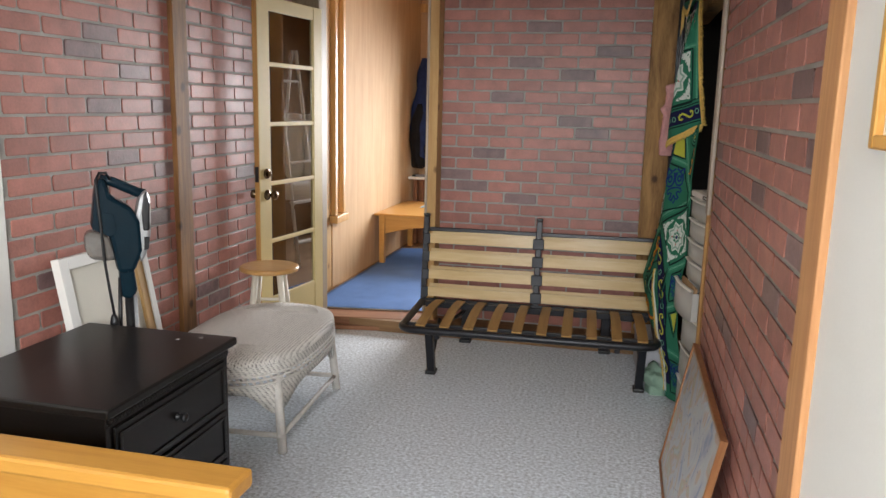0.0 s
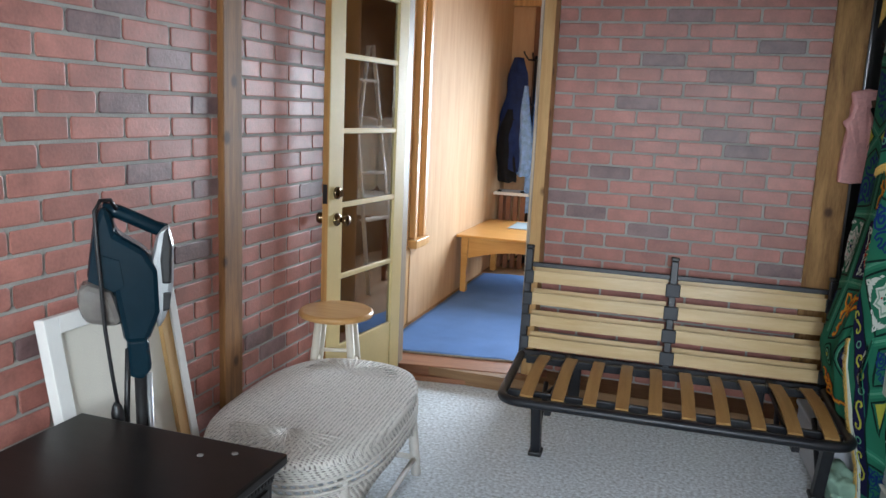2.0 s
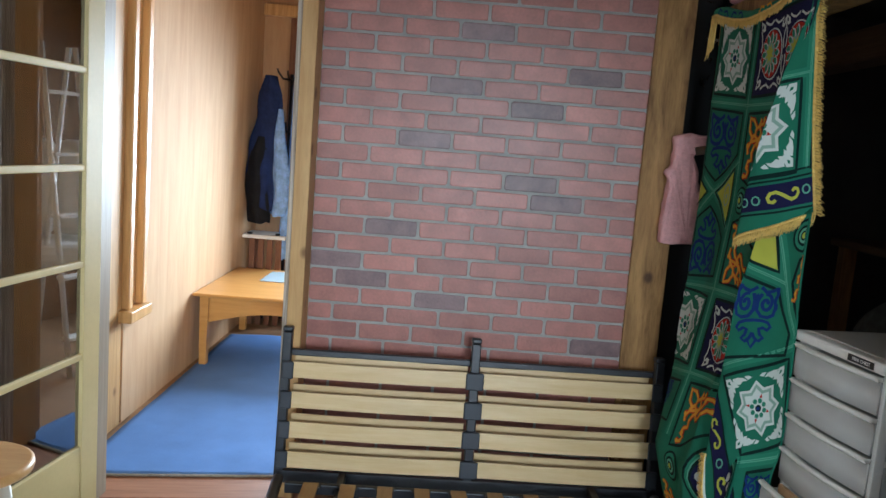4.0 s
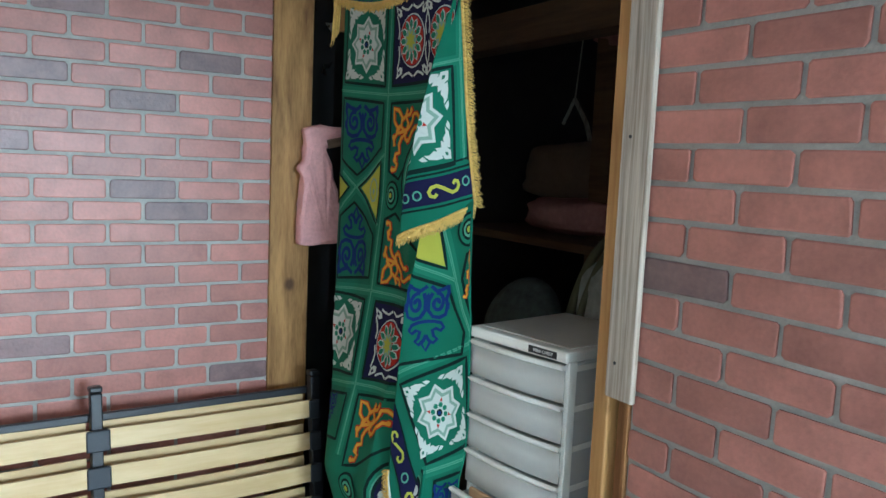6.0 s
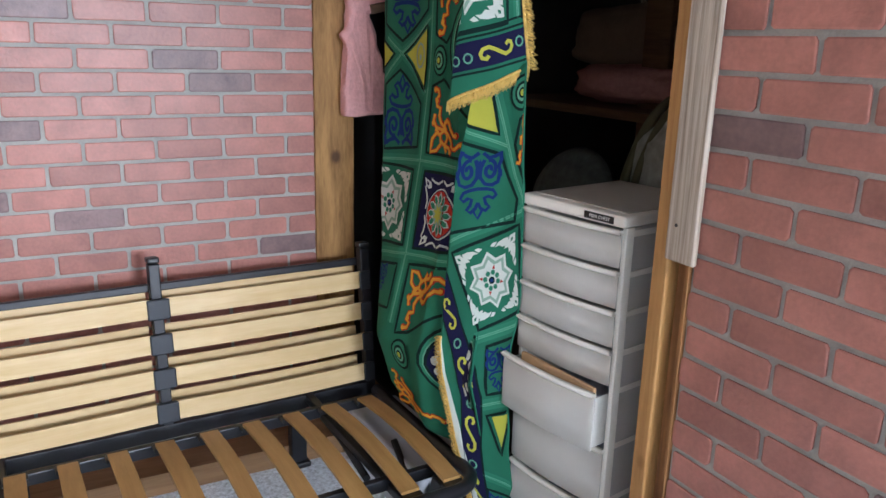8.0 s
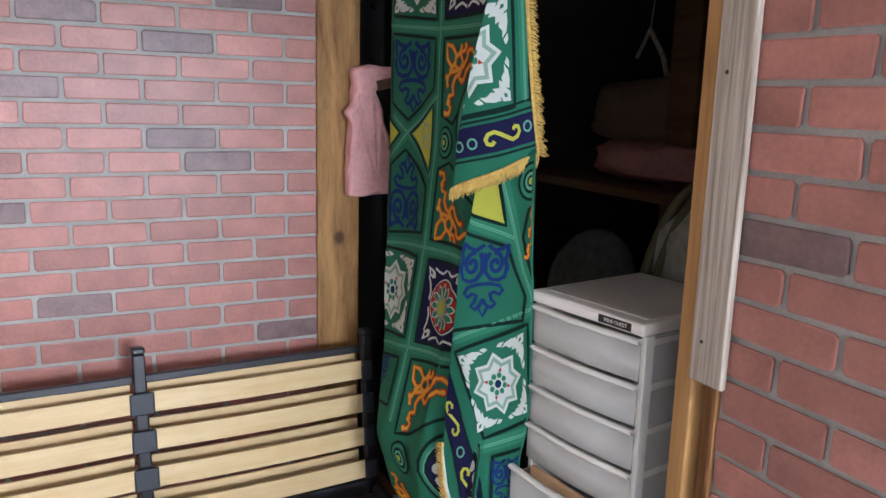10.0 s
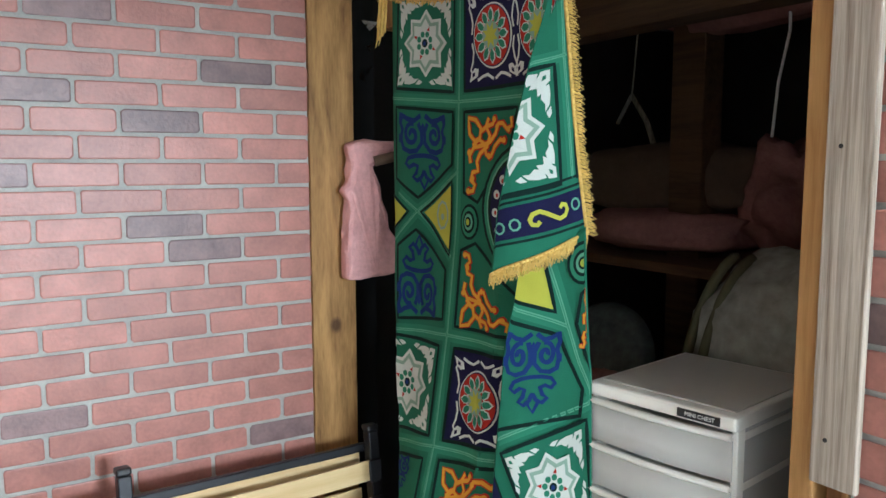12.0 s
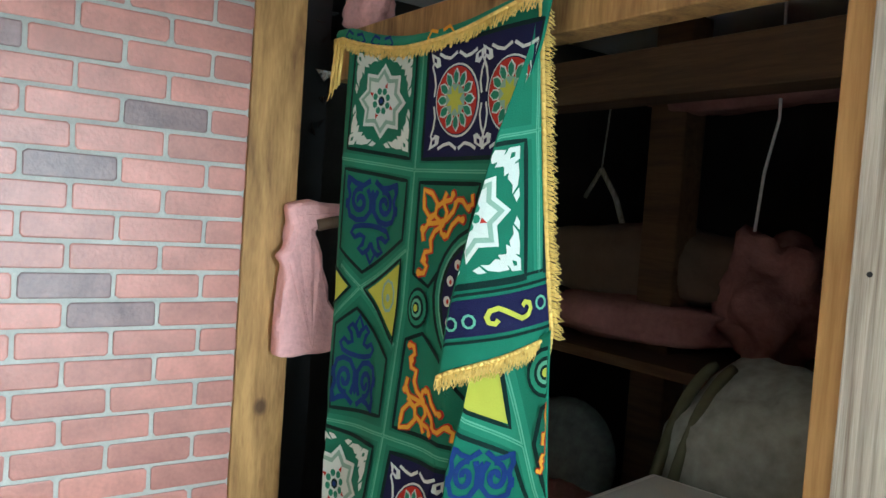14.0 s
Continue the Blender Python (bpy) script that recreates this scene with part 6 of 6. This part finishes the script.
    part("folded_flap", sheet_mesh(B, lb, rb, lambda q: 2.15, low), DYE["green"], t)
    B.limits = (lb, rb)
    B.fan("navy", 2, [(0.29, 1.545), (0.036, 1.609), (0.022, 1.537), (0.29, 1.470)])
    for pts in ([(0.29, 1.555), (0.036, 1.619)], [(0.29, 1.575), (0.036, 1.639)], [(0.29, 1.46), (0.02, 1.527)]):
        B.ribbon("black", 3, pts, 0.006)
    ess(B, (0.176, 1.528), (0.075, 1.566), 0.052)
    for c in ((0.206, 1.522), (0.052, 1.572), (0.240, 1.512)):
        ringlet(B, c, 0.011)
    bordered(B, [(0.112, 2.12), (0.098, 1.90), (0.062, 1.63)], 0.03)
    bordered(B, [(0.25, 1.868), (0.09, 1.905)], 0.028)
    frame_panel(B, [(0.31, 1.845), (0.122, 1.885), (0.096, 1.615), (0.30, 1.565)])
    star(B, square((0.345, 1.838), (0.13, 1.876), (0.106, 1.628), (0.325, 1.58)))
    B.ribbon("black", 3, [(0.09, 2.08), (0.048, 1.63)], 0.008)
    B.close(t, "flap_print")

    # lower right fall, turned towards the room
    lean = line((0.0, 0.03), (0.2, 0.01), (0.4, -0.03), (0.6, -0.035), (0.8, 0.0), (3.0, 0.0))
    C = Sheet(lambda u, z: (0.475 + 0.547 * u + lean(z) + 0.006 * math.sin(u * 30 + 3 * z) + 0.16 * max(0, z - 1.22), 4.365 - 0.837 * u, z), Vector((-0.84, -0.55, 0)))
    lc = line((0.0, 0.10), (0.2, 0.10), (0.412, 0.072), (0.564, 0.033), (0.684, -0.004), (0.795, -0.019), (0.94, -0.008), (1.11, 0.013), (1.343, 0.03), (1.6, 0.03))
    rc = line((0.0, 0.22), (0.2, 0.235), (0.47, 0.247), (0.738, 0.222), (0.881, 0.235), (1.2, 0.232), (1.3, 0.212), (1.42, 0.19), (1.6, 0.16))
    part("front_fall", sheet_mesh(C, lc, rc, lambda q: 1.42 + 0.10 * q, lambda q: 0.012), DYE["green"], t)
    C.limits = (lc, rc)
    for pts in ([(0.02, 1.327), (0.161, 1.293)], [(0.095, 1.43), (0.161, 1.293), (0.24, 1.14)], [(0.0, 1.003), (0.245, 1.134)], [(0.115, 0.728), (0.24, 0.80)], [(0.14, 0.52), (0.25, 0.57)], [(0.07, 0.31), (0.26, 0.27)]):
        bordered(C, pts)
    C.fan("yellow", 2, [(0.03, 1.42), (0.084, 1.424), (0.122, 1.328), (0.02, 1.345)])
    C.ribbon("black", 3, [(0.02, 1.344), (0.126, 1.322), (0.086, 1.435)], 0.009)
    target(C, (0.182, 1.44), 0.044, 0.05)
    frame_panel(C, [(0.185, 1.37), (0.245, 1.40), (0.25, 1.18), (0.215, 1.235), (0.182, 1.30)])
    arabesque(C, square((0.192, 1.385), (0.262, 1.40), (0.27, 1.22), (0.198, 1.25)))
    frame_panel(C, [(0.015, 1.298), (0.142, 1.272), (0.212, 1.155), (0.205, 1.09), (-0.02, 1.02)])
    scrollwork(C, square((0.025, 1.275), (0.15, 1.285), (0.165, 1.105), (0.02, 1.06)))
    frame_panel(C, [(0.012, 0.972), (0.222, 1.088), (0.24, 0.838), (0.118, 0.752)])
    star(C, square((0.022, 0.965), (0.212, 1.068), (0.236, 0.852), (0.10, 0.762)))
    strip = [(-0.045, 0.92), (-0.014, 0.854), (0.019, 0.775), (0.07, 0.695), (0.105, 0.625), (0.128, 0.55), (0.132, 0.45), (0.128, 0.30), (0.135, 0.10)]
    C.ribbon("black", 3, strip, 0.066)
    C.ribbon("navy", 4, strip, 0.055)
    ess(C, (-0.006, 0.828), (0.036, 0.742), 0.044)
    ess(C, (0.086, 0.668), (0.122, 0.57), 0.044)
    ess(C, (0.131, 0.49), (0.130, 0.37), 0.044)
    ess(C, (0.128, 0.28), (0.132, 0.16), 0.044)
    for c in ((-0.03, 0.885), (0.062, 0.704), (0.130, 0.53), (0.129, 0.325)):
        ringlet(C, c, 0.012)
    frame_panel(C, [(0.15, 0.712), (0.222, 0.755), (0.25, 0.60), (0.172, 0.565)])
    scrollwork(C, square((0.148, 0.705), (0.222, 0.74), (0.248, 0.60), (0.172, 0.575)))
    C.fan("yellow", 3, [(0.19, 0.50), (0.25, 0.525), (0.225, 0.40)])
    C.ribbon("black", 4, [(0.175, 0.50), (0.25, 0.535), (0.222, 0.38)], 0.008, True)
    frame_panel(C, [(0.165, 0.245), (0.24, 0.235), (0.23, 0.06), (0.165, 0.06)])
    scrollwork(C, square((0.165, 0.24), (0.23, 0.23), (0.23, 0.09), (0.165, 0.09)))
    C.close(t, "fall_print")

    # hem folded over the header beam, and the gold fringe
    rnd = random.Random(21)
    rim_z = lambda y: 2.205 - 0.22 * q_of(y) * (1 - q_of(y)) - 0.03 * q_of(y)
    q_of = lambda y: min(1.0, max(0.0, (5.03 - y) / 0.805))
    tops = [(y, rim_z(y)) for y in [5.075 - 0.85 * i / 34 for i in range(35)]]
    hang = lambda y: 0.010 + 0.012 * min(1.0, max(0.0, (y - 4.30) / 0.4))
    H_ = Sheet(lambda y, v: (0.552 + fold(y, 2.15) - 0.006, y, rim_z(y) + v), (-1, 0, 0))
    bm = bmesh.new()
    rings = []
    for y, z in tops:
        x, drop = H_.surface(y, 0)[0], hang(y)
        rings.append([bm.verts.new((x + dx, y, z + dz)) for dx, dz in ((0.0, -drop), (-0.001, -0.005), (0.004, 0.006), (0.02, 0.011), (0.04, 0.012), (0.04, 0.009), (0.02, 0.008), (0.008, 0.003), (0.004, -0.006), (0.004, -drop))])
    for a, c in zip(rings, rings[1:]):
        for k in range(10):
            bm.faces.new((a[k], a[(k + 1) % 10], c[(k + 1) % 10], c[k])).smooth = True
    part("top_hem", bm, DYE["band"], t, "hem folded over the header beam")
    for y0, dye in ((4.96, "blue"), (4.83, "blue"), (4.56, "orange")):
        for s in (-1, 1):
            H_.ribbon(dye, 3, [(y0 + s * 0.01, -0.002), (y0 + s * 0.035, 0.004), (y0 + s * 0.05, -0.012), (y0 + s * 0.03, -0.022), (y0 + s * 0.012, -0.016)], 0.008)
    H_.close(t, "hem_print")
    bm = bmesh.new()
    for (y0, z0), (y1, z1) in zip(tops, tops[1:]):
        fringe(bm, H_.at(y0, -hang(y0), 3), H_.at(y1, -hang(y1), 3), 5, 0.026, (0, 0, -1), rnd)
    for k in range(3):
        fringe(bm, (0.545 - 0.004 * k, 5.035 + 0.012 * k, 2.17), (0.545 - 0.004 * k, 5.05 + 0.014 * k, 2.06 - 0.01 * k), 7, 0.032, (0, 0.35, -1), rnd)
    part("top_fringe", bm, M_FRINGE, t, "gold tasselled fringe")
    bm = bmesh.new()
    for i in range(24):
        q0, q1 = i / 24, (i + 1) / 24
        a, c = low(q0), low(q1)
        fringe(bm, B.at(lb(a) + (rb(a) - lb(a)) * q0, a, 2), B.at(lb(c) + (rb(c) - lb(c)) * q1, c, 2), 5, 0.03, (0, -0.1, -1), rnd)
    for i in range(40):
        z0, z1 = 1.505 + 0.645 * i / 40, 1.505 + 0.645 * (i + 1) / 40
        fringe(bm, B.at(rb(z0), z0, 2), B.at(rb(z1), z1, 2), 4, 0.026, (0.75, -0.55, -0.25), rnd)
    part("flap_fringe", bm, M_FRINGE, t, "gold tasselled fringe")
    bm = bmesh.new()
    for i in range(36):
        z0, z1 = 0.05 + 0.66 * i / 36, 0.05 + 0.66 * (i + 1) / 36
        fringe(bm, C.at(lc(z0), z0, 2), C.at(lc(z1), z1, 2), 4, 0.022, (-0.3, 0.9, -0.3), rnd)
    part("side_fringe", bm, M_FRINGE, t, "pale gold fringe")
    under = Sheet(lambda u, z: C.at(lc(z) + u, z) + Vector((-0.004, -0.003, 0)), (-0.84, -0.55, 0))
    width = line((0.05, 0.024), (0.45, 0.028), (0.62, 0.012), (0.72, 0.002))
    part("turned_edge", sheet_mesh(under, lambda z: 0.0, width, lambda q: 0.71, lambda q: 0.05, 4, 40), DYE["white"], t, "pale turned-over edge of the cloth")
    tail = lumpy("gathered_tail", (0.50, 4.36, 0.075), (0.055, 0.075, 0.072), DYE["sage"], "", "", 31.0, 20, 0.5)
    tail.parent = t
    tagged(tail, "crumpled end of the cloth on the carpet")


build_curtain()

# ---- bricks ----
COURSE, PITCH = 0.0755, 0.2275


def brick_meshes(length, tall, mat, tag, count, seed):
    """Slightly uneven thin brick slips with chamfered rims; front towards -y."""
    rnd = random.Random(seed)
    out = []
    for i in range(count):
        bm = bmesh.new()
        a, c, d, ch = length / 2, tall / 2, 0.0026 + rnd.random() * 0.001, 0.0035
        ring = []
        for sx, sz in ((-1, -1), (1, -1), (1, 1), (-1, 1)):
            r = 0.004 + rnd.random() * 0.005
            e = [(rnd.random() - 0.5) * 0.0022 for _ in range(4)]
            pts = [(sx * (a - r) + e[0], sz * c + e[1]), (sx * a + e[2], sz * (c - r) + e[3])]
            ring += pts if sx * sz < 0 else pts[::-1]
        back = [bm.verts.new((x, 0.002, z)) for x, z in ring]
        mid = [bm.verts.new((x, -d + 0.0012, z)) for x, z in ring]
        front = [bm.verts.new((x * (1 - ch / a), -d, z * (1 - ch / c))) for x, z in ring]
        n = len(ring)
        for k in range(n):
            bm.faces.new((back[k], back[(k + 1) % n], mid[(k + 1) % n], mid[k]))
            bm.faces.new((mid[k], mid[(k + 1) % n], front[(k + 1) % n], front[k]))
        bm.faces.new(front)
        out.append(mesh_of("brick_" + tag, bm, mat))
    return out


def brick_wall(parent, place, u0, u1, phase, z0, z1, dark, seed, level=0.992):
    """Bricks along u from u0 to u1; place(u, z) gives the pose of a brick's middle."""
    rnd = random.Random(seed)
    tall = COURSE - 0.0115
    kinds = {}
    rows = int(round((z1 - z0) / COURSE))
    todo = []
    k0 = round((z0 - level) / COURSE)
    for k in range(k0, k0 + rows + 1):
        top = level + COURSE * k
        if top - COURSE < 0.0 or top > z1 + 0.01:
            continue
        start = phase + (PITCH / 2 if k % 2 else 0)
        n0 = math.floor((u0 - start) / PITCH)
        for n in range(n0, n0 + int((u1 - u0) / PITCH) + 3):
            a, c = max(start + n * PITCH, u0), min(start + n * PITCH + PITCH - 0.0115, u1)
            if c - a < 0.025:
                continue
            is_dark = (k, n) in dark
            todo.append((abs(top - 1.15), round(c - a, 3), (a + c) / 2, top - COURSE / 2, is_dark))
    todo.sort()
    joined = bmesh.new()
    for i, (_, ln, u, z, is_dark) in enumerate(todo):
        key = (ln, is_dark)
        if key not in kinds:
            kinds[key] = brick_meshes(ln, tall, M_BRICK_DARK if is_dark else M_BRICK, "dark" if is_dark else "red", 5 if ln > 0.2 else 2, seed + len(kinds))
        me = rnd.choice(kinds[key])
        m = place(u, z) @ pose(0, -0.001 * rnd.random(), 0, 0.6 * (rnd.random() - 0.5), 0.5 * (rnd.random() - 0.5), 0.5 * (rnd.random() - 0.5))
        if i < 300:
            ob = new("brick", me)
            ob.matrix_world = m
            ob.parent = parent
        else:
            t = bmesh.new()
            t.from_mesh(me)
            t.transform(m)
            merge(joined, t)
    if len(joined.verts):
        ob = part("brick_rest", joined, M_BRICK, parent)
        ob["kind"] = "stuff"


DARK_BACK = {(0, 0), (4, -1), (9, -1), (7, 1), (6, 2), (1, -2), (2, -2), (11, 1), (12, 0), (13, 2), (15, 0), (-2, 3)}
DARK_RIGHT = {(6, 8), (9, 1), (7, 3), (5, 3), (4, 1), (-2, 6), (2, 2), (-2, 5), (-3, 2), (7, 0), (12, 3)}
DARK_LEFT = {(12, 2), (10, 3), (-1, 0), (5, 2), (1, 3), (-6, 6), (-5, 5), (4, 4), (8, 2), (8, 4), (11, 1), (3, 7)}
walls = {o.name: o for o in bpy.data.objects if o.name.startswith("wall_")}
brick_wall(walls["wall_back"], lambda u, z: pose(u, BACK, z), -0.978, 0.371, -0.528, 0.0, H, DARK_BACK, 11)
brick_wall(walls["wall_left"], lambda u, z: pose(LEFT, u, z, 0, 0, 90), 2.382, 4.92, 2.415, 0.0, H, DARK_LEFT, 12, 0.965)
brick_wall(walls["wall_right"], lambda u, z: pose(RIGHT, u, z, 0, 0, -90), 1.655, 3.598, 1.555, 0.0, H, DARK_RIGHT, 13)
